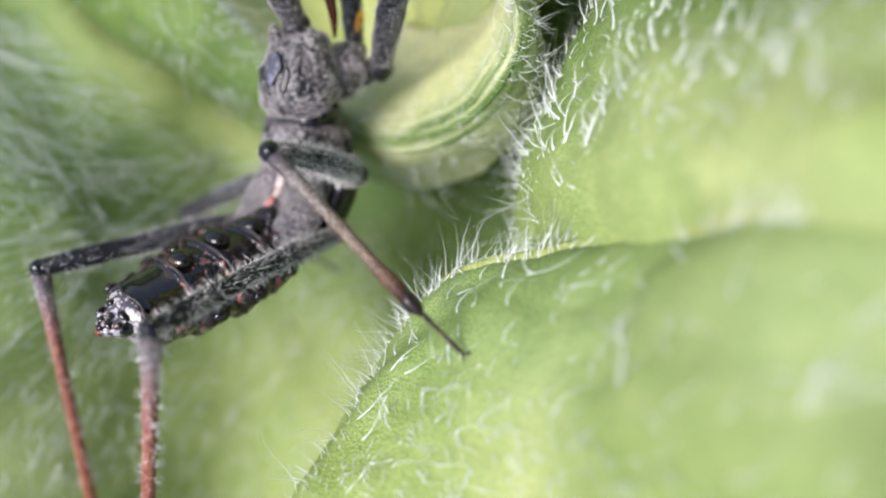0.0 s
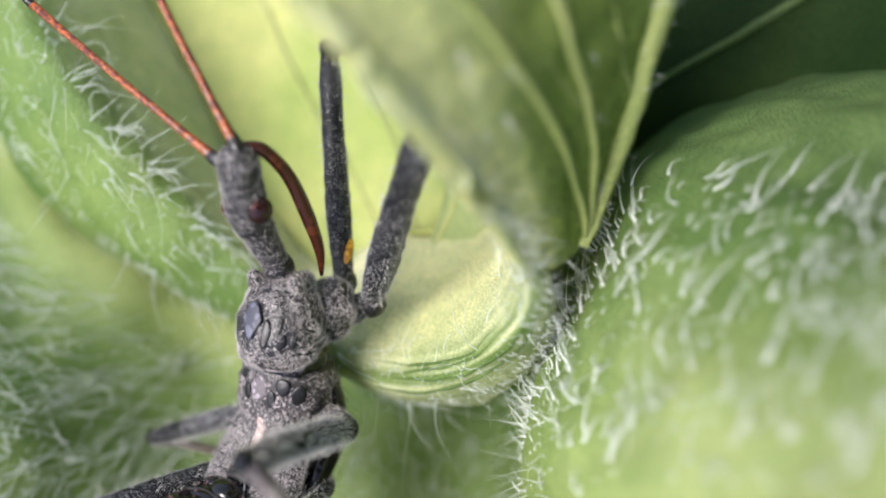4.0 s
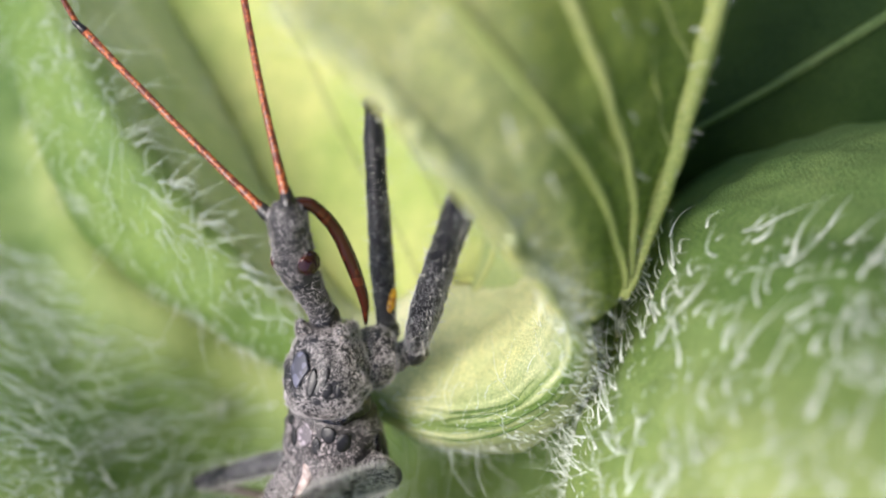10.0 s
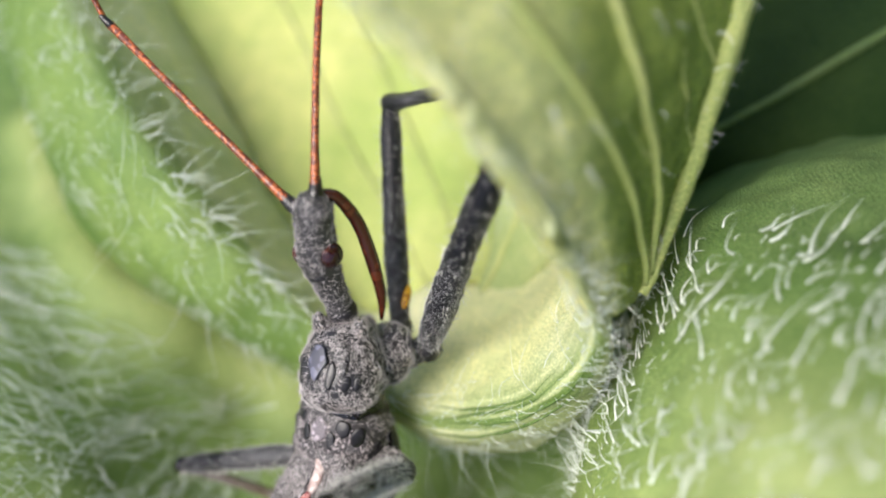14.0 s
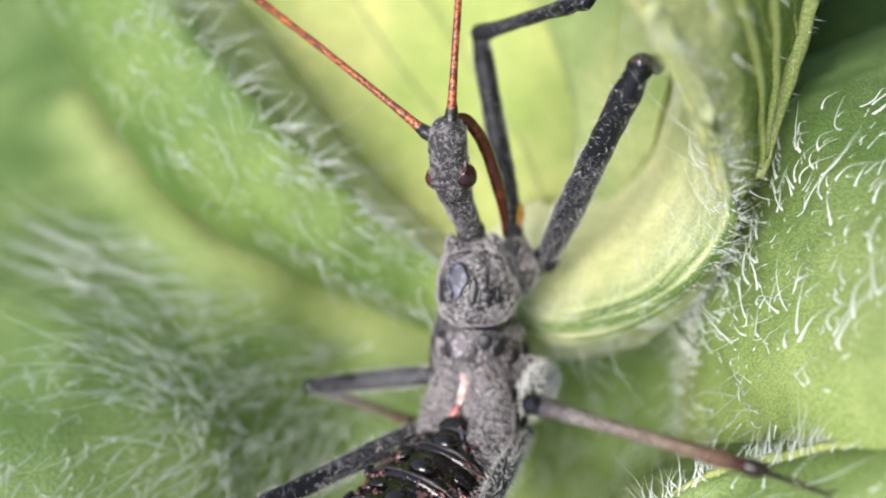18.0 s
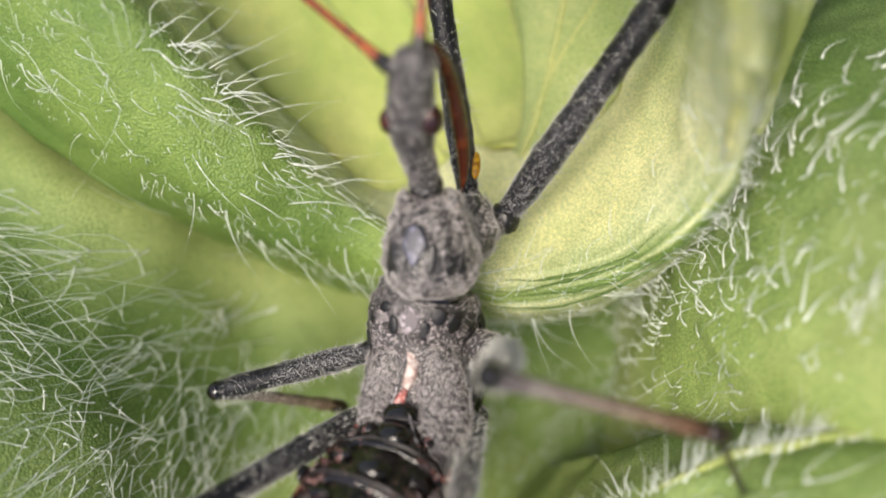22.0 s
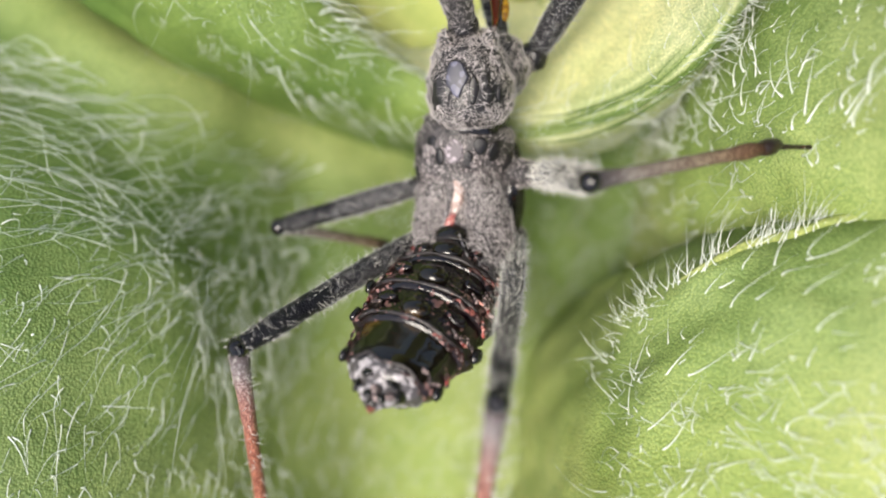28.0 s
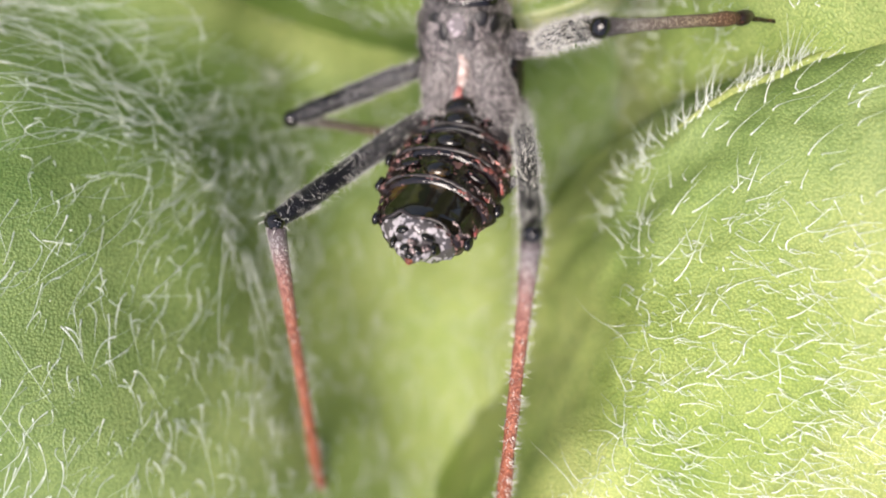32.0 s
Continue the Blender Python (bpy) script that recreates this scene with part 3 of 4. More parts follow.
# unseen leaf added above the camera, to shade the far right of the plant
OVER = [
    [(4.5, 5, 40), (13, 4, 40), (24, 1, 40), (44, -4, 38)],
    [(5, 15, 39), (15, 15, 40), (28, 12, 39), (48, 6, 36)],
    [(7, 30, 36), (19, 32, 37), (33, 28, 35), (52, 20, 32)],
]
over_g = wrinkle(patch(OVER, 40, 30), 0.3, 4.0, 2.0)
shade_leaf = leaf_thing("added_shade_leaf", "unseen leaf added above the plant to shade it", over_g, LEAF_SHADE, 0.3)
vein(shade_leaf, over_g, [(0.05, 0.5), (0.5, 0.5), (0.95, 0.5)], 0.4, 0.2, -0.1)

for u0, u1 in ((0.35, 0.30), (0.52, 0.48), (0.7, 0.72)):
    vein(cup, cup_g, [(u0, 0.92), ((u0 + u1) / 2 + 0.02, 0.6), (u1, 0.3), (u1 + 0.03, 0.02)], 0.08, 0.16, -0.03)
vein(fold_leaf, fold_g, [(0.1, 0.03), (0.3, 0.35), (0.5, 0.7), (0.6, 0.97)], 0.12, 0.07, 0.0)
vein(fold_leaf, fold_g, [(0.15, 0.25), (0.55, 0.4), (0.93, 0.5)], 0.08, 0.04, 0.0)

ground = tagged(new("ground", mesh_of("ground", [(-4e5, -4e5, -300), (4e5, -4e5, -300), (4e5, 4e5, -300), (-4e5, 4e5, -300)], [[0, 1, 2, 3]], LEAF_SHADE)), "dim green undergrowth below the plant", "ground", kind="structure")


# ---- the insect ----
def speckle(name, dark, light, cover, size=9.0, gloss=0.45, bands=(), length=1.0, patch_amount=0.5, tint=None, shine=0.5, relief=0.5):
    """Dark cuticle with pale specks. bands: (place along the local y as a share of length, change of cover)."""
    m, n, l, bs = material(name)
    v = coords(n, l, 1000.0)
    patchy = noise_tex(n, l, v, 1.6, 3.0)
    vo = n.new("ShaderNodeTexVoronoi")
    vo.inputs["Scale"].default_value = size
    l.new(v, vo.inputs["Vector"])
    speck = noise_tex(n, l, v, size * 0.6, 2.0)

    def math2(op, a, b):
        q = n.new("ShaderNodeMath")
        q.operation = op
        for s, x in zip(q.inputs, (a, b)):
            if isinstance(x, bpy.types.NodeSocket):
                l.new(x, s)
            else:
                s.default_value = x
        return q.outputs[0]

    level = math2("ADD", math2("MULTIPLY", math2("SUBTRACT", patchy, 0.5), patch_amount), cover)
    sep = n.new("ShaderNodeSeparateXYZ")
    l.new(v, sep.inputs[0])
    along = math2("DIVIDE", sep.outputs[1], length)
    if bands:
        level = math2("ADD", level, math2("SUBTRACT", ramp(n, l, along, [(p, (c, c, c)) for p, c in bands]), 0.5))
    dots = math2("ADD", math2("MULTIPLY", math2("SUBTRACT", 0.55, vo.outputs["Distance"]), 0.8), math2("MULTIPLY", math2("SUBTRACT", speck, 0.5), 0.9))
    fac = math2("ADD", dots, level)
    lit = light if tint is None else ramp(n, l, along, tint)
    f2 = ramp(n, l, fac, [(0.47, (0, 0, 0)), (0.55, (1, 1, 1))])
    base = dark if tint is None else blend(n, l, 1.0, lit, (0.42, 0.36, 0.36), "MULTIPLY")
    l.new(blend(n, l, f2, base, lit), bs.inputs["Base Color"])
    bs.inputs["Roughness"].default_value = gloss
    bs.inputs["Specular IOR Level"].default_value = shine
    bump(n, l, bs, fac, relief, 0.00004)
    return m


FELT = speckle("grey_felt", (0.022, 0.020, 0.021), (0.13, 0.112, 0.118), 0.17, 15.0, 0.5, relief=0.25)
FELT_DARK = speckle("dark_felt", (0.010, 0.009, 0.010), (0.07, 0.06, 0.062), 0.2, 12.0, 0.4, relief=0.25)
FELT_PALE = speckle("pale_felt", (0.03, 0.027, 0.027), (0.30, 0.26, 0.245), 0.36, 9.0, 0.55)
# blue-black cuticle, lightened to blue-grey for the sky's sheen
PATCH = speckle("sheen_patch", (0.04, 0.04, 0.055), (0.10, 0.10, 0.14), 0.4, 3.0, 0.48, relief=0.1)
LAVENDER = speckle("lavender_patch", (0.10, 0.085, 0.095), (0.30, 0.26, 0.285), 0.38, 5.0, 0.6)
FOLDG = speckle("grey_fold", (0.012, 0.008, 0.008), (0.10, 0.055, 0.05), 0.2, 6.0, 0.45)
WAX = speckle("grey_wax", (0.03, 0.02, 0.02), (0.30, 0.22, 0.21), 0.34, 9.0, 0.4)
THORAX = speckle("thorax_felt", (0.03, 0.026, 0.027), (0.36, 0.31, 0.31), 0.32, 14.0, 0.55, ((0.0, 0.5), (0.76, 0.5), (0.88, 0.3), (0.95, 0.15)), 3.9, relief=0.25)
PAD = speckle("pad_felt", (0.012, 0.01, 0.01), (0.32, 0.28, 0.28), 0.3, 14.0, 0.5, ((0.0, 0.1), (0.04, 0.3), (0.12, 0.5), (1.0, 0.55)), 3.0)
FOLDM = speckle("dark_red_fold", (0.03, 0.010, 0.008), (0.20, 0.06, 0.05), 0.3, 4.0, 0.45)
BLACK = speckle("black_cuticle", (0.006, 0.005, 0.005), (0.05, 0.022, 0.016), 0.12, 3.0, 0.12)
GLOSS = speckle("glossy_plate", (0.006, 0.005, 0.003), (0.06, 0.034, 0.008), 0.2, 0.6, 0.1, relief=0.06)
RING = speckle("ring_skin", (0.006, 0.004, 0.004), (0.15, 0.075, 0.07), 0.19, 6.0, 0.2, patch_amount=1.2)
FLANK = speckle("flank_skin", (0.010, 0.005, 0.005), (0.24, 0.13, 0.12), 0.26, 5.0, 0.3, patch_amount=1.2)
SPOT = speckle("black_spot_skin", (0.005, 0.004, 0.005), (0.02, 0.018, 0.02), 0.1, 3.0, 0.42)
WHITE = speckle("white_waxy", (0.06, 0.054, 0.055), (0.33, 0.305, 0.315), 0.42, 6.0, 0.22, patch_amount=0.9)
PINK = speckle("pink_skin", (0.16, 0.03, 0.025), (0.55, 0.26, 0.22), 0.38, 4.0, 0.35)
PALE = speckle("pale_skin", (0.26, 0.18, 0.16), (0.44, 0.35, 0.32), 0.5, 6.0, 0.45)
REDM = speckle("red_skin", (0.26, 0.05, 0.045), (0.46, 0.2, 0.17), 0.34, 8.0, 0.4)
BROWN = speckle("brown_beak", (0.045, 0.010, 0.005), (0.09, 0.02, 0.008), 0.35, 3.0, 0.2)
EYE = speckle("eye_brown", (0.02, 0.005, 0.005), (0.06, 0.014, 0.012), 0.3, 2.0, 0.08)
AMBER = speckle("amber_spot", (0.3, 0.12, 0.0), (0.6, 0.32, 0.01), 0.5, 8.0, 0.4)
ANT = speckle("antenna_orange", (0.10, 0.02, 0.008), (0.34, 0.085, 0.02), 0.42, 10.0, 0.35)
ANT_DARK = speckle("antenna_joint", (0.008, 0.006, 0.006), (0.10, 0.05, 0.03), 0.15, 10.0, 0.35)


def leg_material(name, length, tint=None, bands=((0.0, 0.5), (0.55, 0.55), (0.66, 0.3), (0.78, 0.52), (0.9, 0.2), (1.0, 0.1)), cover=0.09):
    return speckle(name, (0.006, 0.006, 0.008), (0.22, 0.215, 0.225), cover, 16.0, 0.38, bands, length, 0.25, tint, 0.2)


FEMUR = leg_material("speckled_femur", 6.0)
SHIN_RED = leg_material("red_shin", 9.0, [(0.0, (0.12, 0.11, 0.12)), (0.07, (0.3, 0.28, 0.28)), (0.2, (0.34, 0.19, 0.165)), (0.35, (0.36, 0.15, 0.105)), (1.0, (0.32, 0.11, 0.06))], ((0, 0.3), (0.1, 0.6), (1, 0.6)), 0.34)
SHIN_BROWN = leg_material("brown_shin", 5.4, [(0.0, (0.08, 0.08, 0.095)), (0.2, (0.23, 0.21, 0.19)), (0.6, (0.22, 0.175, 0.125)), (0.82, (0.17, 0.105, 0.065)), (0.92, (0.05, 0.022, 0.016))], ((0, 0.35), (0.2, 0.6), (1, 0.55)), 0.34)
SHIN_GREY = leg_material("grey_shin", 5.4, None, ((0, 0.35), (0.2, 0.6), (1, 0.5)), 0.24)
FOOT = speckle("dark_foot", (0.012, 0.006, 0.005), (0.08, 0.03, 0.02), 0.2, 8.0, 0.3)


def felt_hair_material(name, colour):
    m, n, l, bs = material(name)
    v = coords(n, l, 1000.0)
    l.new(ramp(n, l, noise_tex(n, l, v, 3.0), [(0.3, tuple(0.6 * c for c in colour)), (0.7, colour)]), bs.inputs["Base Color"])
    bs.inputs["Roughness"].default_value = 0.5
    return m


FUZZ = felt_hair_material("pale_felt_hair", (0.47, 0.43, 0.425))
CURL = felt_hair_material("pale_curled_hair", (0.60, 0.55, 0.54))
SCALE = felt_hair_material("white_scale", (0.60, 0.59, 0.60))
FUZZ_WHITE = felt_hair_material("white_leg_hair", (0.72, 0.70, 0.64))

insect = tagged(new("insect"), "grey-black assassin bug nymph standing on hairy leaves", "insect")


def aim(base, end):
    """A pose at base whose local y points to end; millimetres."""
    b, e = Vector(base), Vector(end)
    y = (e - b).normalized()
    x = y.cross(Vector((0, 0, 1))).normalized()
    z = x.cross(y)
    r = Matrix((x, y, z)).transposed().to_4x4()
    return Matrix.Translation(b * MM) @ r


def swept(pts, radii, n=20, sides=16, shape=None, **kw):
    p = spline(pts, n)
    r = np.interp(np.linspace(0, 1, n), np.linspace(0, 1, len(radii)), radii)
    v, f = sweep(p, r, sides, **kw)
    g = v.reshape(n, sides, 3)
    if shape is not None:
        c = g.mean(1, keepdims=True)
        g = c + (g - c) * shape(np.linspace(0, 1, n)[:, None], np.linspace(0, 2 * math.pi, sides, endpoint=False)[None, :])[..., None]
        v = g.reshape(-1, 3)
    return v, f, np.concatenate([g, g[:, :1]], 1)


def tube(name, pts, radii, mat, parent, label="", n=20, fuzz=0, fuzz_len=0.14, fuzz_r=0.011, fuzz_mat=None, flat=0.25, bald=(), **kw):
    v, f, g = swept(pts, radii, n, **kw)
    ob = part(name, mesh_of(name, v, f, mat), parent, label)
    if fuzz:
        add_fuzz(ob if parent is insect else parent, g, fuzz, fuzz_len, fuzz_r, fuzz_mat or FUZZ, flat, bald)
    return ob


def add_fuzz(parent, g, count, length, radius, mat, flat, bald=(), where=None):
    """Short curled hairs over a swept form, countless, one mesh. bald: ovals (x, y, half width, half length) left free of them."""
    roots, nn, du, dv = grow(g, count, rng, where)
    keep = np.ones(count, bool)
    for x, y, a, b in bald:
        keep &= ((roots[:, 0] - x) / (a + 0.03)) ** 2 + ((roots[:, 1] - y) / (b + 0.03)) ** 2 > 1
    roots, nn = roots[keep], nn[keep]
    centre = g.mean(1)
    near = centre[np.argmin(((roots[:, None] - centre[None]) ** 2).sum(2), 1)]
    nn = nn * np.sign(((roots - near) * nn).sum(1, keepdims=True) + 1e-9)
    swirl = np.array([noise.noise_vector(Vector(r * 1.6)) for r in roots])
    along = unit(np.cross(nn, swirl + rng.normal(0, 0.25, roots.shape)))
    ways = unit(nn * flat + along * (1 - flat))
    me = hairs_mesh("felt", roots, ways, length * rng.uniform(0.6, 1.3, len(roots)), radius, along * 0.6 + nn * 0.1, mat, rng, segs=2)
    return tagged(part("felt", me, parent, "pale felt of tiny curled hairs"), kind="stuff")


def on_top(ob, x, y):
    """The point of a part's upper side over x, y and the normal there."""
    me = ob.data
    co = np.array([v.co[:] for v in me.vertices]) / MM
    no = np.array([v.normal[:] for v in me.vertices])
    d = np.hypot(co[:, 0] - x, co[:, 1] - y) + np.where(no[:, 2] > 0.1, 0, 99)
    k = np.argsort(d)[:5]
    w = 1 / (d[k] + 0.02)
    n = Vector((no[k] * w[:, None]).sum(0)).normalized()
    return Vector((x, y, float((co[k, 2] * w).sum() / w.sum()))), n


def plate(name, ob, x, y, a, b, thick, mat, label, lift=0.0, turn=0.0, parent=None, bumpy=0.0):
    """A low oval boss set on the upper side of a part."""
    at, n = on_top(ob, x, y)
    t = (Vector((math.sin(turn), math.cos(turn), 0)) - n * n.dot(Vector((math.sin(turn), math.cos(turn), 0)))).normalized()
    basis = Matrix((t.cross(n), t, n)).transposed()
    return ball(name, at + n * lift, (a, b, thick), mat, parent or ob, label, basis, 14, bumpy)


def ball(name, centre, radii, mat, parent, label="", turn=None, seg=14, bumpy=0.0):
    v, f = [], []
    for i in range(seg // 2 + 1):
        for j in range(seg):
            a, b = math.pi * i / (seg // 2), 2 * math.pi * j / seg
            p = Vector((math.sin(a) * math.cos(b) * radii[0], math.sin(a) * math.sin(b) * radii[1], math.cos(a) * radii[2]))
            if bumpy:
                p *= 1 + bumpy * noise.noise(p * 4 + Vector(centre))
            if turn:
                p = turn @ p
            v.append(p + Vector(centre))
    for i in range(seg // 2):
        for j in range(seg):
            f.append([i * seg + j, (i + 1) * seg + j, (i + 1) * seg + (j + 1) % seg, i * seg + (j + 1) % seg])
    return part(name, mesh_of(name, [tuple(p) for p in v], f, mat), parent, label)


# head, eyes, beak
head = tube("head", [(0.22, 8.75, 11.55), (0.2, 8.5, 11.4), (0.15, 8.0, 10.9), (0.15, 7.4, 10.2), (0.3, 6.9, 9.5), (0.5, 6.4, 8.85), (0.6, 6.05, 8.4)],
            [0.26, 0.50, 0.53, 0.57, 0.43, 0.37, 0.41], FELT, insect, n=34, sides=20, rough=0.10, fuzz=1600, fuzz_len=0.15, fuzz_r=0.006)
ball("eye", (0.62, 7.42, 10.46), (0.33, 0.37, 0.37), EYE, head, "shiny dark brown eye")
ball("eye", (-0.30, 7.42, 10.22), (0.3, 0.34, 0.34), EYE, head, "shiny dark brown eye")
for c in ((-0.15, 8.35, 11.4), (0.5, 8.4, 11.45), (-0.28, 8.0, 11.0)):
    ball("tubercle", c, (0.14, 0.16, 0.16), FELT, head, bumpy=0.3)
tube("neck_ring", [(0.52, 6.36, 8.74), (0.56, 6.25, 8.6), (0.6, 6.12, 8.46)], [0.40, 0.45, 0.42], SPOT, head, n=8, sides=20)
tube("head_groove", [(0.19, 7.2, 9.93), (0.2, 7.12, 9.82), (0.23, 7.04, 9.7)], [0.46, 0.515, 0.46], SPOT, head, "black groove behind the eyes", n=6, sides=20)
tube("beak", [(0.25, 8.75, 11.45), (0.65, 8.85, 11.05), (1.05, 8.45, 10.1), (1.35, 7.6, 9.0), (1.5, 6.9, 8.2), (1.5, 6.3, 7.7)],
     [0.16, 0.17, 0.19, 0.2, 0.15, 0.05], BROWN, insect, "glossy dark red-brown curved beak", n=26, sides=12, rough=0.08)

# pronotum with horns, ridges and bald black spots
ridge = lambda s, w: 1 + 0.07 * np.exp(-(((w - 0.75) / 0.22) ** 2)) + 0.07 * np.exp(-(((w - 2.39) / 0.22) ** 2)) - 0.03 * np.exp(-(((w - 1.57) / 0.2) ** 2)) + 0.02 * np.sin(9 * w + 20 * s)
SPOTS = [(-0.14, 4.38, 0.14, 0.29), (0.26, 4.16, 0.13, 0.18), (0.84, 4.36, 0.13, 0.40), (1.28, 4.2, 0.13, 0.25), (1.2, 4.62, 0.08, 0.24), (1.58, 4.3, 0.1, 0.22)]
BALD = (0.36, 4.7, 0.3, 0.5)
pronotum = tube("pronotum", [(0.66, 6.12, 8.15), (0.7, 5.95, 8.1), (0.72, 5.5, 8.05), (0.76, 4.95, 7.98), (0.8, 4.45, 7.88), (0.86, 4.1, 7.72), (0.88, 3.96, 7.6)],
                [0.5, 0.78, 1.02, 1.2, 1.26, 1.16, 0.75], FELT_DARK, insect, n=40, sides=40, squash=0.92, rough=0.06, shape=ridge, fuzz=4600, fuzz_len=0.17, fuzz_r=0.0056, fuzz_mat=CURL, bald=SPOTS + [BALD])
for x in (0.1, 1.27):
    tube("horn", [(x, 5.6, 8.5), (x * 1.06 - 0.04, 5.85, 8.85), (x * 1.1 - 0.07, 6.0, 9.02)], [0.26, 0.19, 0.07], FELT_PALE, pronotum, n=8, sides=10, rough=0.2, fuzz=160, fuzz_len=0.16)
for x, y, a, b in SPOTS:
    plate("bald_spot", pronotum, x, y, a, b, 0.03, SPOT, "glossy black bald spot", 0.008, bumpy=0.25)
plate("bald_patch", pronotum, *BALD, 0.035, PATCH, "smooth shiny blue-grey patch", 0.012, 0.05, bumpy=0.35)
tube("side_lobe", [(1.6, 6.25, 7.3), (1.75, 5.9, 7.25), (1.8, 5.4, 7.2), (1.75, 4.9, 7.2), (1.6, 4.6, 7.2)], [0.25, 0.6, 0.72, 0.6, 0.25], FELT_DARK, pronotum, "felted side lobe", n=16, sides=20, rough=0.12, fuzz=1500, fuzz_len=0.17, fuzz_r=0.0056, fuzz_mat=CURL)

# thorax, wing pads
MARKS = [(-0.1, 2.72, 0.13, 0.30), (0.73, 2.58, 0.13, 0.30), (1.08, 2.98, 0.2, 0.26), (-0.72, 3.0, 0.22, 0.28), (-0.34, 3.2, 0.2, 0.16), (1.5, 2.85, 0.2, 0.32), (1.9, 2.6, 0.16, 0.36), (0.36, 3.45, 0.34, 0.13), (-0.75, 2.3, 0.12, 0.3)]
thorax = tube("thorax", [(0.86, 3.95, 6.9), (0.82, 3.75, 6.8), (0.68, 3.1, 6.4), (0.66, 2.4, 6.1), (0.62, 1.2, 5.9), (0.55, 0.2, 6.2)],
              [0.95, 1.32, 1.52, 1.5, 1.42, 1.1], THORAX, insect, n=34, sides=36, squash=0.84, rough=0.1, fuzz=4200, fuzz_len=0.16, fuzz_r=0.005, bald=MARKS + [(0.85, 3.8, 1.2, 0.22)])
tube("side_wall", [(1.95, 3.4, 6.5), (2.12, 2.6, 6.2), (2.1, 1.6, 6.05), (1.98, 0.6, 6.2), (1.8, -0.1, 6.6)], [0.2, 0.42, 0.45, 0.42, 0.2], BLACK, thorax, "black side of the thorax", n=18, sides=16, rough=0.2)
# black ring added to draw the shade between pronotum and thorax
tube("gap_shade", [(0.86, 4.3, 7.5), (0.86, 4.1, 7.3), (0.85, 3.95, 7.15), (0.84, 3.82, 7.05)], [0.85, 1.05, 1.08, 0.9], BLACK, thorax, "black ring for the shaded gap behind the pronotum", n=12, sides=28, squash=0.9, rough=0.15)
for x, y, a, b in MARKS:
    plate("bald_spot", thorax, x, y, a * 1.1, b, 0.035, SPOT, "black bald spot", 0.018, bumpy=0.3)
plate("pale_patch", thorax, 0.3, 2.85, 0.3, 0.4, 0.06, LAVENDER, "smooth pale lavender patch", 0.0, bumpy=0.2)
pad_r = tube("wing_pad", [(0.85, 2.5, 7.1), (1.15, 1.8, 7.12), (1.35, 0.9, 7.15), (1.38, 0.1, 7.5), (1.3, -0.95, 8.05)], [0.2, 0.52, 0.68, 0.64, 0.22], PAD, insect, "felted grey wing pad", n=24, sides=20, squash=0.42, rough=0.1, fuzz=2500, fuzz_len=0.16, fuzz_r=0.0065, bald=[(1.3, -0.85, 0.6, 0.4)])
pad_l = tube("wing_pad", [(0.3, 2.4, 7.0), (-0.05, 1.8, 6.9), (-0.3, 1.0, 6.8), (-0.45, 0.3, 7.1), (-0.6, -0.3, 7.5)], [0.2, 0.46, 0.55, 0.45, 0.2], PAD, insect, "felted grey wing pad", n=24, sides=20, squash=0.42, rough=0.1, fuzz=2200, fuzz_len=0.16, fuzz_r=0.0065, bald=[(-0.6, -0.2, 0.5, 0.3)])
tube("pad_edge", [(0.45, 0.5, 7.5), (0.6, 0.05, 7.7), (0.8, -0.4, 7.95), (1.05, -0.85, 8.2)], [0.02, 0.03, 0.03, 0.02], WHITE, pad_r, "pale edge line", n=16, sides=8)
tube("pad_edge", [(0.3, 1.9, 7.15), (0.12, 1.2, 7.1), (-0.1, 0.4, 7.15), (-0.35, 0.0, 7.3)], [0.03, 0.03, 0.02, 0.02], WHITE, pad_l, "pale edge line", n=12, sides=8)
tube("midline", [(0.62, 2.25, 7.25), (0.5, 1.8, 7.21), (0.42, 1.4, 7.15), (0.3, 0.95, 7.12)], [0.05, 0.13, 0.17, 0.08], PALE, thorax, "pale pinkish midline", n=12, sides=10, fuzz=60, fuzz_len=0.12, fuzz_r=0.006, squash=0.3, rough=0.3)
tube("midline", [(0.28, 2.3, 7.22), (0.4, 1.9, 7.24), (0.44, 1.6, 7.2)], [0.04, 0.08, 0.06], PALE, thorax, "pale pinkish fork", n=10, sides=8, fuzz=60, fuzz_len=0.12, fuzz_r=0.006, squash=0.3, rough=0.3)
tube("red_stripe", [(0.32, 1.05, 7.18), (0.2, 0.75, 7.2), (0.08, 0.4, 7.2)], [0.07, 0.14, 0.11], REDM, thorax, "red midline stripe", n=12, sides=10, fuzz=60, fuzz_len=0.12, fuzz_r=0.006, squash=0.3, rough=0.3)

# abdomen, raised: ringed back, side lobes, waxy tip
SPINE = spline([(0.55, 0.5, 6.3), (0.3, -0.5, 7.0), (-0.3, -1.6, 8.4), (-1.0, -2.72, 9.75), (-1.55, -3.5, 10.8), (-1.78, -3.92, 11.28)], 101)
GIRTH = np.interp(np.linspace(0, 1, 101), [0, 0.15, 0.4, 0.56, 0.70, 0.77, 0.82, 0.92, 1.0], [0.9, 1.42, 1.78, 1.62, 1.32, 0.96, 0.66, 0.37, 0.14])
abdomen_axis = unit(np.gradient(SPINE, axis=0))
LEVEL = unit(np.cross((0, 0, 1), abdomen_axis))
RISE = np.cross(abdomen_axis, LEVEL)
ROLL = radians(20)
SIDE_AXIS = LEVEL * math.cos(ROLL) + RISE * math.sin(ROLL)
UP_AXIS = RISE * math.cos(ROLL) - LEVEL * math.sin(ROLL)


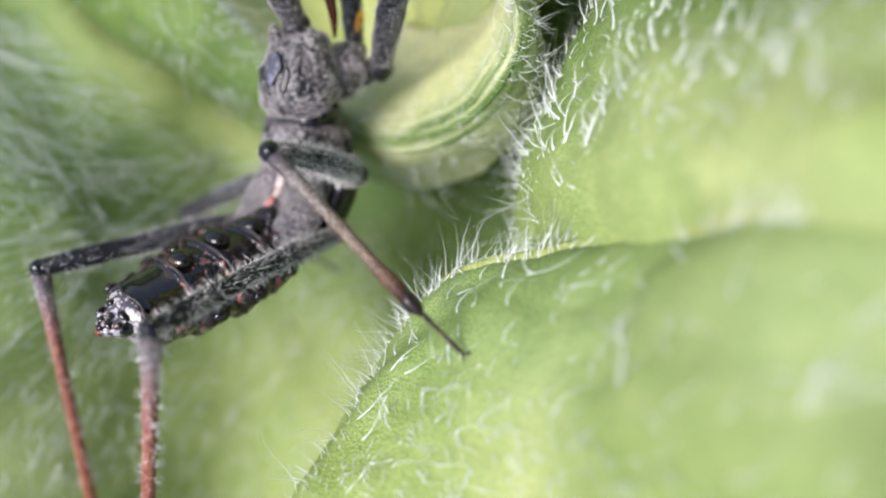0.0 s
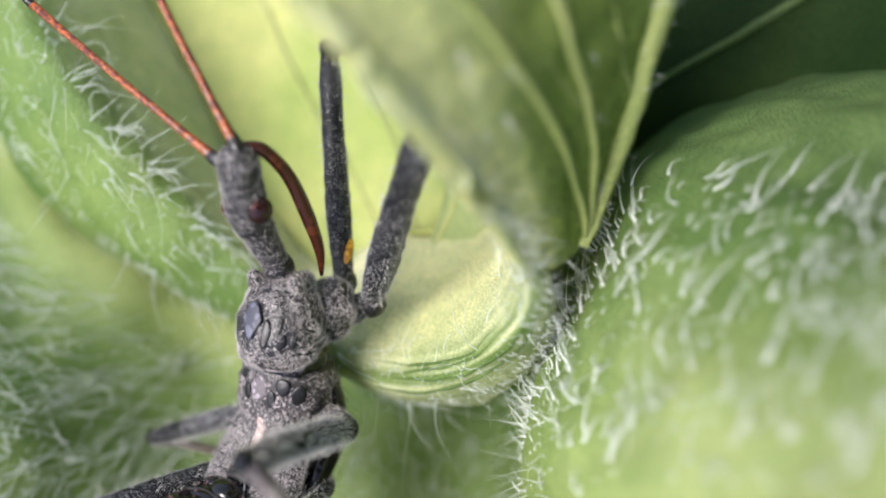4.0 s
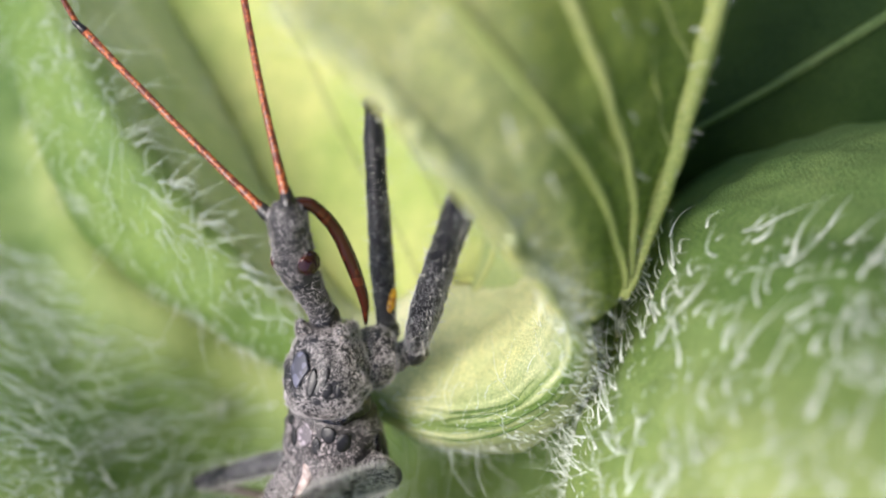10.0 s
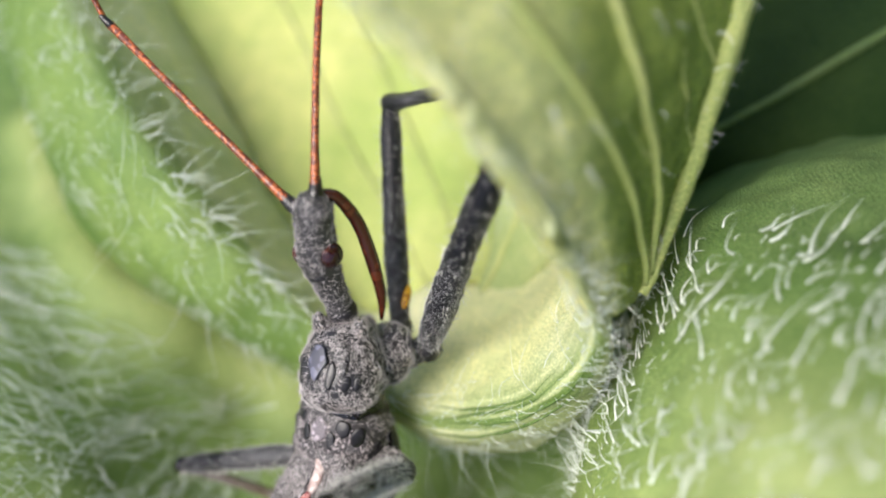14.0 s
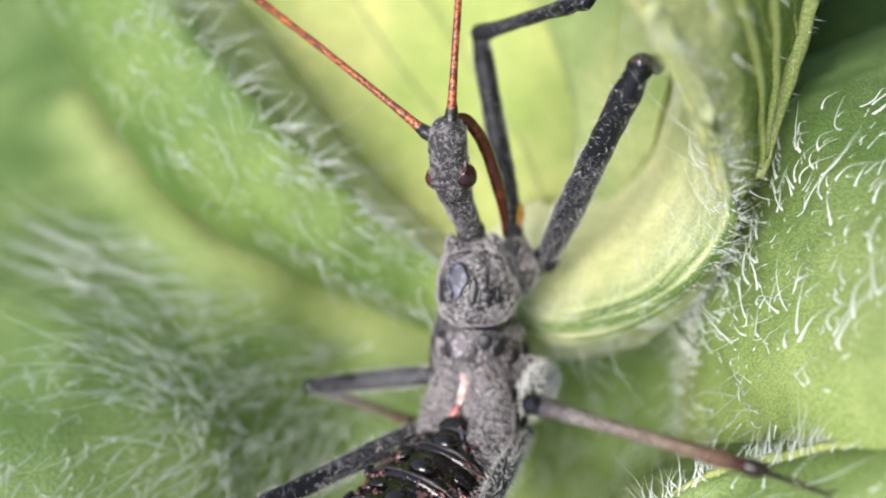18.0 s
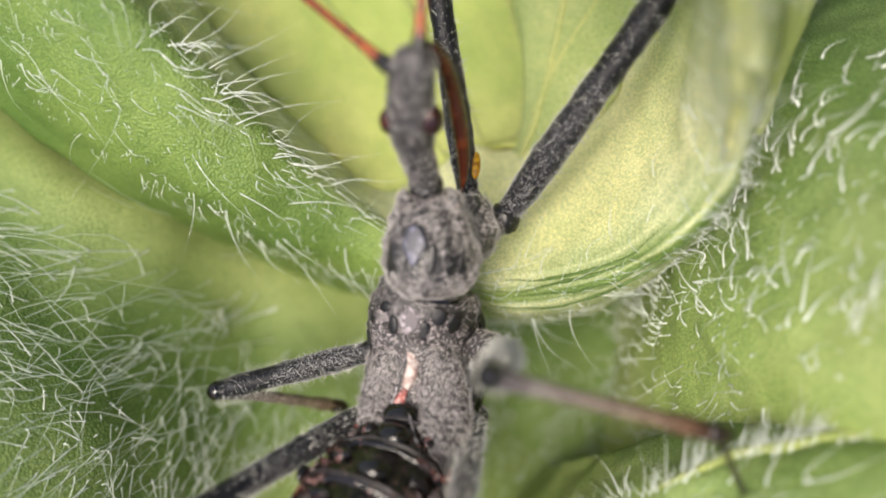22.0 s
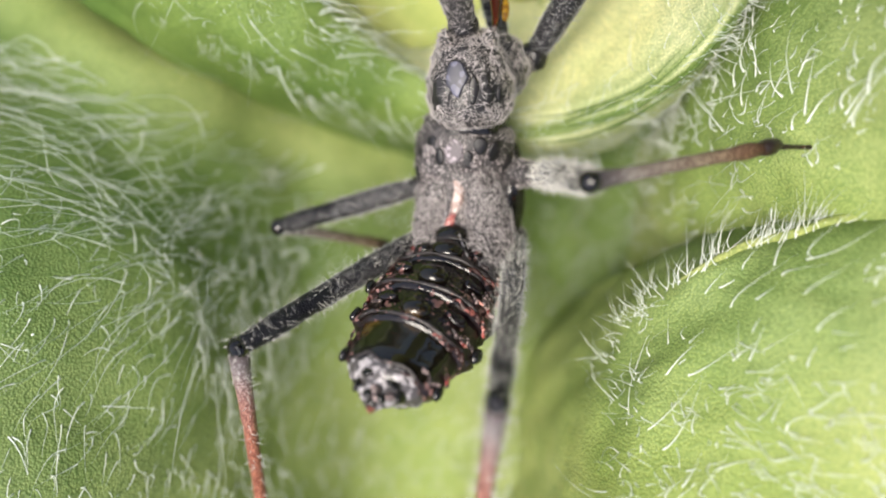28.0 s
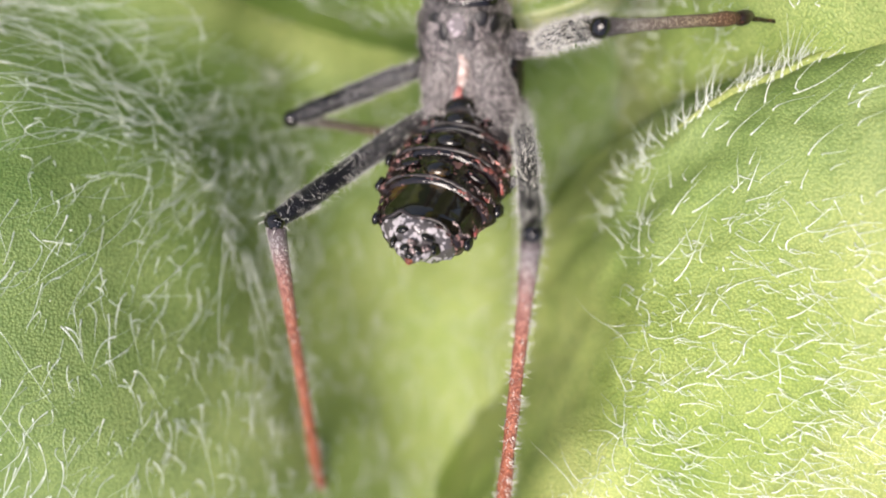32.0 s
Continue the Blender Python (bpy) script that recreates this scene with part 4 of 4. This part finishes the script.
def shell(s, w, lift=0.0):
    """A point on the abdomen: s along the spine (0 to 100), w round it (90 is the back); also the basis there. The back is a low roof, the belly deep."""
    k = int(np.clip(s, 0, 100))
    c, q = math.cos(radians(w)), math.sin(radians(w))
    high = 0.60 * q * abs(q) ** 0.25 if q > 0 else 0.78 * q
    n = unit(SIDE_AXIS[k] * 0.6 * c + UP_AXIS[k] * q)
    p = SPINE[k] + (SIDE_AXIS[k] * c + UP_AXIS[k] * high) * GIRTH[k] + n * lift
    t = abdomen_axis[k]
    return Vector(p), Matrix((Vector(np.cross(t, n)), Vector(t), Vector(n))).transposed()


def lump(name, s, w, size, mat, parent, label="", lift=0.0, bumpy=0.25, seg=12):
    at, basis = shell(s, w, lift)
    return ball(name, at, size, mat, parent, label, basis, seg, bumpy)


def shell_grid(s_rows, swell, sides=56):
    """Rings of the abdomen's outline at the places s_rows, each pushed out by swell(row share, angle)."""
    g = np.zeros((len(s_rows), sides, 3))
    for i, s0 in enumerate(s_rows):
        mid = np.array([np.interp(s0, range(101), SPINE[:, q]) for q in range(3)])
        for j in range(sides):
            w = 360 * j / sides
            k, u = int(np.clip(s0, 0, 99)), float(np.clip(s0, 0, 99.999)) % 1
            p = np.array(shell(k, w)[0]) * (1 - u) + np.array(shell(k + 1, w)[0]) * u
            g[i, j] = mid + (p - mid) * swell(i / (len(s_rows) - 1), radians(w), p)
    return g


def ring_faces(rows, sides):
    f = [[i * sides + j, i * sides + (j + 1) % sides, (i + 1) * sides + (j + 1) % sides, (i + 1) * sides + j] for i in range(rows - 1) for j in range(sides)]
    return f + [list(range(sides))[::-1], [(rows - 1) * sides + j for j in range(sides)]]


grain = random.Random(5)
cuts = [0, 15, 29, 43, 56, 74]
for k, (a, b) in enumerate(zip(cuts, cuts[1:])):
    big = k == 4

    def swell(u, w, p):
        """Each ring widens towards its hind edge, which stands over the next; its side edges flare into blunt lobes."""
        crest = 0.90 + 0.12 * u**1.6 - (0.12 if u > 0.96 else 0.0)
        flare = (0.16 if not big else 0.10) * math.exp(-(((math.cos(w) ** 2 - 1) / 0.10) ** 2)) * math.sin(math.pi * min(1, u * 1.02)) ** 0.5 * u
        rough = 0.05 * noise.noise(Vector(p * 3.4)) + 0.035 * noise.noise(Vector(p * 8.0))
        smooth = math.exp(-(((w - math.pi / 2) / (0.75 if big else 0.3)) ** 2))
        return crest + flare + rough * (1 - 0.9 * smooth) - (0.06 * (1 - smooth) * math.sin(7 * math.pi * u) ** 2 * 0.4)

    g = shell_grid(np.linspace(a, b + 2, 18), swell)
    me = mesh_of("abdomen_segment", g.reshape(-1, 3), ring_faces(18, 56), GLOSS if big else RING)
    me.materials.append(FLANK)
    me.polygons.foreach_set("material_index", [1 if p < 17 * 56 and (p % 56 < (5 if big else 9) or p % 56 > (23 if big else 20) or p % 56 > 50) else 0 for p in range(len(me.polygons))])
    seg = part("abdomen_segment", me, insect, "large glossy black back plate" if big else "ridged glossy black ring")
    for q, w0 in ((1, 2), (-1, 178)):
        lump("side_knob", b - 3, w0, (0.20, 0.26, 0.15), BLACK, seg, "glossy black side knob", 0.12 if not big else 0.05, 0.3)
        for m in range(5 if big else 9):
            kind = grain.choice((PINK, FOLDM, PINK, WAX, REDM, FLANK) if q > 0 else (FOLDM, FLANK, WAX, FOLDM, PINK))
            lump("side_pad", a + (b - a) * grain.uniform(0.05, 0.95), w0 + q * grain.uniform(-8, 14 if big else 48), (grain.uniform(0.08, 0.2), grain.uniform(0.05, 0.12), 0.05), kind, seg, "reddish and pale side pad", 0.02, 0.6, 10)
    if not big:
        lump("back_boss", (a + b) / 2 + 3, 92, (0.50 - 0.02 * k, 0.34, 0.24), GLOSS, seg, "glossy black boss", 0.02, 0.06, 18)
        for q in (-1, 1):
            lump("side_boss", (a + b) / 2, 90 + q * 36, (0.30, 0.2, 0.10), RING, seg, "black ridge", 0.0, 0.5)
    # wrinkled skin along the hind edge of the ring
    for off, lo, hi, mat in ((1.2, 14, 166, FOLDG), (2.8, 8, 66, FOLDM), (-2.0, 10, 52, WAX)):
        pts = [shell(b - 0.5 + off + 0.8 * grain.uniform(-1, 1), w1, 0.03 + 0.03 * grain.uniform(-1, 1))[0][:] for w1 in np.linspace(lo, hi, 11)]
        tube("skin_fold", pts, [0.03, 0.07, 0.045, 0.075, 0.04, 0.07, 0.03], mat, seg, "wrinkled reddish grey skin", n=34, sides=8, rough=0.9, squash=0.55)


def tip_swell(u, w, p):
    return 0.99 + 0.09 * math.sin(u * 13.0) * (1 - u) + 0.10 * noise.noise(Vector(p * 3.0)) + 0.05 * noise.noise(Vector(p * 9.0))


g = shell_grid(np.linspace(74, 100, 26), tip_swell, 40)
tip = part("abdomen_tip", mesh_of("abdomen_tip", g.reshape(-1, 3), ring_faces(26, 40), WHITE), insect, "grey waxy tip with black spots")
for s0, w0, a, b, mat in ((80, 122, 0.19, 0.15, GLOSS), (81, 62, 0.22, 0.15, GLOSS), (91, 118, 0.15, 0.15, GLOSS), (92, 60, 0.16, 0.14, GLOSS), (97, 95, 0.13, 0.14, GLOSS), (83, 20, 0.2, 0.24, GLOSS), (84, 165, 0.2, 0.24, GLOSS),
                          (79, 92, 0.14, 0.10, WHITE), (87, 92, 0.14, 0.14, WAX), (88, 140, 0.12, 0.12, WHITE), (88, 40, 0.12, 0.14, WAX), (95, 125, 0.1, 0.12, WHITE), (94, 80, 0.12, 0.12, WAX)):
    lump("black_spot" if mat is GLOSS else "wax_lump", s0, w0, (a, b, 0.10), mat, tip, "glossy black spot" if mat is GLOSS else "lump of grey wax", 0.0, 0.35)
ball("tip_point", SPINE[100], (0.11, 0.11, 0.09), ANT, tip, "small dull orange tip")

# ---- legs: femur with its shin and foot; each is built along its own y ----
def limb(name, length, radii, mat, parent, pose_matrix, label="", bow=0.0, fuzz=0, fuzz_len=0.2, fuzz_mat=None, flat=0.75, squash=1.0, fuzz_r=0.008):
    pts = [(0, length * u, bow * math.sin(math.pi * u)) for u in np.linspace(0, 1, 6)]
    v, f, g = swept(pts, radii, 26, 12, squash=squash, rough=0.1, up=(0.01, 0, 1))
    ob = part(name, mesh_of(name, v, f, mat), parent, label)
    ob.matrix_basis = pose_matrix
    return ob, g


def leg(base, knee, ankle, toe, shin, thick=0.34, shin_r=0.18, coxa=None, fuzz=260, label=""):
    """A femur under the insect with its shin and foot as sub-parts, posed by its joints."""
    lf = (Vector(knee) - Vector(base)).length
    m_f = aim(base, knee)
    femur, g = limb("femur", lf, [thick * 0.75, thick * 0.95, thick * 1.05, thick, thick * 0.95, thick * 0.9, thick * 0.98, thick * 0.7], FEMUR, insect, m_f, label, bow=0.12)
    add_fuzz(femur, g, fuzz, 0.24, 0.006, FUZZ_WHITE, 0.75)
    share = np.linspace(0, 1, len(g))[:, None] + np.zeros((1, g.shape[1]))
    add_fuzz(femur, g, 5000, 0.02, 0.0055, SCALE, 0.3, where=np.interp(share, [0, 0.58, 0.64, 0.73, 0.78, 0.9, 0.94], [1, 0.85, 0.05, 0.05, 0.35, 0.15, 0.03]))
    ls = (Vector(ankle) - Vector(knee)).length
    shin_ob, g2 = limb("shin", ls, [shin_r * 1.5, shin_r * 1.15, shin_r, shin_r * 0.95, shin_r, shin_r * 0.95, shin_r * 1.25, shin_r * 0.7], shin, femur, m_f.inverted() @ aim(knee, ankle), "slender shin")
    add_fuzz(femur, np.array([[((m_f.inverted() @ aim(knee, ankle)) @ Vector(p * MM)) / MM for p in r] for r in g2]), max(80, fuzz // 2), 0.24, 0.008, FUZZ_WHITE, 0.8) if shin is SHIN_RED else None
    ball("knee", knee, (0.3, 0.3, 0.3), BLACK, femur, "glossy black knee", bumpy=0.12).matrix_basis = m_f.inverted()
    lt = (Vector(toe) - Vector(ankle)).length
    foot, _ = limb("foot", lt, [0.06, 0.075, 0.06, 0.055, 0.07, 0.04], FOOT, femur, m_f.inverted() @ aim(ankle, toe), "dark jointed foot")
    for q in (-1, 1):
        limb("claw", 0.22, [0.035, 0.03, 0.022, 0.01], FOOT, foot, Matrix.Translation((0, (lt - 0.05) * MM, 0)) @ Matrix.Rotation(q * 0.8, 4, "Z"), "tiny dark claw")
    ball("ankle", (0, ls - 0.12, 0), (shin_r * 1.25, 0.42, shin_r * 1.25), FOOT if shin is SHIN_BROWN else shin, shin_ob, "swollen shin end", bumpy=0.2)
    if coxa:
        mid = tuple((Vector(coxa) + Vector(base)) / 2)
        tube("coxa", [coxa, mid, base], [0.5, 0.42, 0.34], FELT, insect, "felted hip joint", n=10, sides=14, rough=0.15, fuzz=250, fuzz_len=0.15)
        ball("trochanter", base, (thick * 1.08,) * 3, SPOT, insect, "black hip ring", bumpy=0.15)
    return femur, shin_ob, foot


RF = leg((2.75, 5.85, 6.6), (5.25, 10.1, 12.2), (5.7, 12.6, 9.2), (5.7, 13.8, 8.2), SHIN_GREY, 0.43, 0.24, (1.7, 5.2, 6.9))
LF = leg((1.75, 6.3, 6.5), (0.3, 13.0, 7.95), (3.8, 12.2, 11.5), (4.6, 12.6, 11.6), SHIN_GREY, 0.36, 0.22, (1.2, 5.6, 6.8))
ball("amber_mark", (1.86, 7.2, 6.95), (0.13, 0.4, 0.12), AMBER, LF[0], "yellow-orange mark").matrix_basis = aim((1.75, 6.3, 6.5), (0.3, 13.0, 7.95)).inverted()
LM = leg((-0.7, 2.0, 5.6), (-4.77, 0.3, 3.95), (-1.2, 0.0, 1.6), (-0.4, -0.6, -1.2), SHIN_BROWN, 0.34, 0.18, (0.1, 2.4, 5.6))
leg((-0.45, 0.5, 6.0), (-5.4, -2.6, 9.85), (-5.79, -12.7, 2.8), (-5.7, -14.2, 1.9), SHIN_RED, 0.35, 0.2, (0.1, 0.8, 5.6), 480)
leg((2.3, 0.35, 6.1), (1.2, -3.35, 13.4), (0.3, -12.4, 8.9), (0.7, -14.2, 8.7), SHIN_RED, 0.31, 0.19, (1.5, 0.8, 5.6), 1000)
RM = leg((2.9, 2.2, 7.0), (2.57, 1.53, 12.14), (6.85, -1.6, 11.3), (8.5, -2.1, 11.7), SHIN_BROWN, 0.34, 0.18, (1.9, 2.4, 6.2), 1500)


# ---- antennae, each along its own y from its socket ----
def antenna(base, end):
    m = aim(base, end)
    scape, g = limb("antenna", 7.6, [0.15, 0.115, 0.10, 0.10, 0.10, 0.10, 0.11, 0.13], ANT, insect, m, "thin orange-red antenna", bow=0.25)
    limb("socket", 0.62, [0.19, 0.2, 0.165, 0.135], ANT_DARK, scape, Matrix.Translation((0, -0.08 * MM, 0)), "black antennal socket")
    limb("antenna_joint", 0.5, [0.11, 0.12, 0.1, 0.08], ANT_DARK, scape, Matrix.Translation((0, 7.4 * MM, 0)) @ Matrix.Rotation(0.35, 4, "X"), "dark joint")
    limb("antenna_tip", 6.0, [0.085, 0.07, 0.06, 0.05, 0.03], ANT, scape, Matrix.Translation((0, 7.75 * MM, 0.1 * MM)) @ Matrix.Rotation(0.5, 4, "X") @ Matrix.Rotation(-0.35, 4, "Z"), "thin outer half")
    limb("socket", 0.7, [0.16, 0.15, 0.11, 0.09], ANT_DARK, scape, Matrix.Translation((0, -0.15 * MM, 0)), "black socket")
    return scape


BASE_L, BASE_R = (-0.35, 8.35, 11.25), (0.3, 8.6, 11.6)
ant_l = antenna(BASE_L, (-6.8, 12.2, 12.4))
ant_r = antenna(BASE_R, (-2.6, 13.2, 12.0))


def motions():
    """What stirs while the insect stands: antennae, two knees, and the step of one middle leg."""
    left = [(0, (-7.1, 11.8, 11.2)), (3.5, (-7.1, 11.84, 10.9)), (4.5, (-6.85, 12.15, 12.3)), (7.5, (-6.9, 12.15, 11.9)), (8.5, (-6.64, 12.25, 12.9)),
            (10.5, (-6.45, 12.62, 12.8)), (13, (-6.38, 12.76, 12.7)), (15.5, (-7.1, 11.71, 12.4)), (17, (-7.09, 11.3, 13.1)), (18, (-6.36, 12.97, 10.8)),
            (19, (-6.44, 12.91, 11.2)), (20, (-6.3, 13.06, 10.7)), (21, (-5.8, 12.9, 9.0)), (32, (-5.8, 12.9, 9.0))]
    walk(ant_l, [(t, aim(BASE_L, p)) for t, p in left])
    right = [(0, (-1.9, 11.6, 12.4)), (3.5, (-2.1, 11.75, 12.3)), (4.5, (-2.7, 12.55, 12.3)), (7.5, (-1.95, 12.2, 12.3)), (8.5, (-2.35, 13.6, 12.3)), (9.5, (-2.2, 13.8, 12.3)),
             (10.5, (-1.6, 13.7, 12.3)), (11.5, (-1.3, 13.65, 12.3)), (12.5, (-0.7, 13.9, 12.3)), (13, (-0.5, 13.9, 12.3)), (15.5, (-0.55, 13.2, 12.3)), (17, (-0.45, 13.1, 12.3)),
             (18, (0.45, 11.9, 12.3)), (19, (0.38, 13.2, 12.3)), (20, (0.33, 12.4, 12.3)), (21, (0.3, 11.0, 12.3)), (32, (0.3, 11.0, 12.3))]
    walk(ant_r, [(t, aim(BASE_R, p)) for t, p in right])

    def stir(limbs, base, rows):
        """Rows of seconds, knee, ankle, toe."""
        femur, shin_ob, foot = limbs
        walk(femur, [(t, aim(base, k)) for t, k, a, e in rows])
        walk(shin_ob, [(t, aim(base, k).inverted() @ aim(k, a)) for t, k, a, e in rows])
        walk(foot, [(t, aim(base, k).inverted() @ aim(a, e)) for t, k, a, e in rows])

    ankle, toe = (-1.2, 0.0, 1.6), (-0.4, -0.6, -1.2)
    knees = [(0, (-4.77, 0.3, 3.95)), (12.0, (-4.77, 0.3, 3.95)), (13.0, (-5.1, 0.72, 4.8)), (15.5, (-5.1, 0.76, 4.75)), (17.0, (-5.17, 0.8, 5.0)), (18.0, (-5.26, 1.32, 4.88)), (19.0, (-5.2, 1.02, 4.88)),
             (20.0, (-5.28, 1.3, 5.0)), (21.0, (-5.22, 1.0, 4.98)), (22.0, (-5.1, 0.6, 5.0)), (24.0, (-5.14, 0.72, 4.95)), (28.0, (-5.18, 0.72, 5.35)), (32, (-5.16, 0.66, 5.35))]
    stir(LM, (-0.7, 2.0, 5.6), [(t, k, ankle, toe) for t, k in knees])
    fore = [(0, (5.24, 9.75, 12.4)), (12.0, (5.2, 9.72, 12.45)), (13.0, (5.13, 9.62, 12.55)), (15.5, (4.95, 9.38, 12.8)), (17.4, (5.05, 9.4, 12.7)), (18.2, (5.4, 10.2, 11.9)), (18.6, (5.78, 10.9, 11.2)),
            (19.2, (6.05, 11.3, 10.6)), (20.0, (6.08, 11.05, 10.9)), (20.6, (6.35, 11.45, 10.0)), (32, (6.35, 11.45, 10.0))]
    rows = []
    for t, k in fore:
        d = Vector((-0.5, 1.5, -4.2) if t < 18 else (1.1, 2.0, -4.2)).normalized()
        rows.append((t, k, tuple(Vector(k) + d * 3.93), tuple(Vector(k) + d * 5.3)))
    stir(RF, (2.75, 5.85, 6.6), rows)
    step = [(0, (2.57, 1.53, 12.14), (6.85, -1.6, 11.3)), (13.0, (2.57, 1.53, 12.14), (6.85, -1.6, 11.3)), (15.5, (2.9, 1.1, 12.05), (7.6, -0.6, 11.5)), (17.0, (3.0, 1.1, 12.07), (8.0, 0.1, 11.7)),
            (18.0, (2.98, 1.21, 12.1), (8.05, 0.14, 11.7)), (20.0, (2.77, 1.36, 12.13), (8.0, 0.2, 11.2)), (21.0, (2.54, 1.56, 12.15), (7.9, 0.25, 10.6)), (21.8, (2.41, 1.5, 12.12), (8.25, 0.6, 11.0)),
            (22.1, (2.12, 1.83, 12.12), (8.17, 0.85, 10.5)), (22.4, (2.15, 1.85, 12.13), (8.12, 1.43, 10.35)), (22.7, (2.64, 1.68, 12.17), (8.0, 2.69, 10.5)), (23.0, (2.82, 1.47, 12.15), (7.95, 2.93, 10.6)),
            (24.5, (3.18, 1.46, 12.14), (8.0, 2.88, 10.7)), (28.0, (3.46, 1.58, 12.13), (8.05, 2.55, 10.55)), (32.0, (3.52, 1.62, 12.13), (7.9, 2.0, 10.0))]
    rows = []
    for t, k, a in step:
        d = (Vector(a) - Vector(k)).normalized()
        bent = Vector((1.0, -1.5, -0.8)) if 20.5 < t < 22.6 else d * 1.6 + Vector((0.5, -0.25, -0.2))
        a5 = Vector(k) + d * 5.31
        rows.append((t, k, tuple(a5), tuple(a5 + bent)))
    stir(RM, (2.9, 2.2, 7.0), rows)


motions()
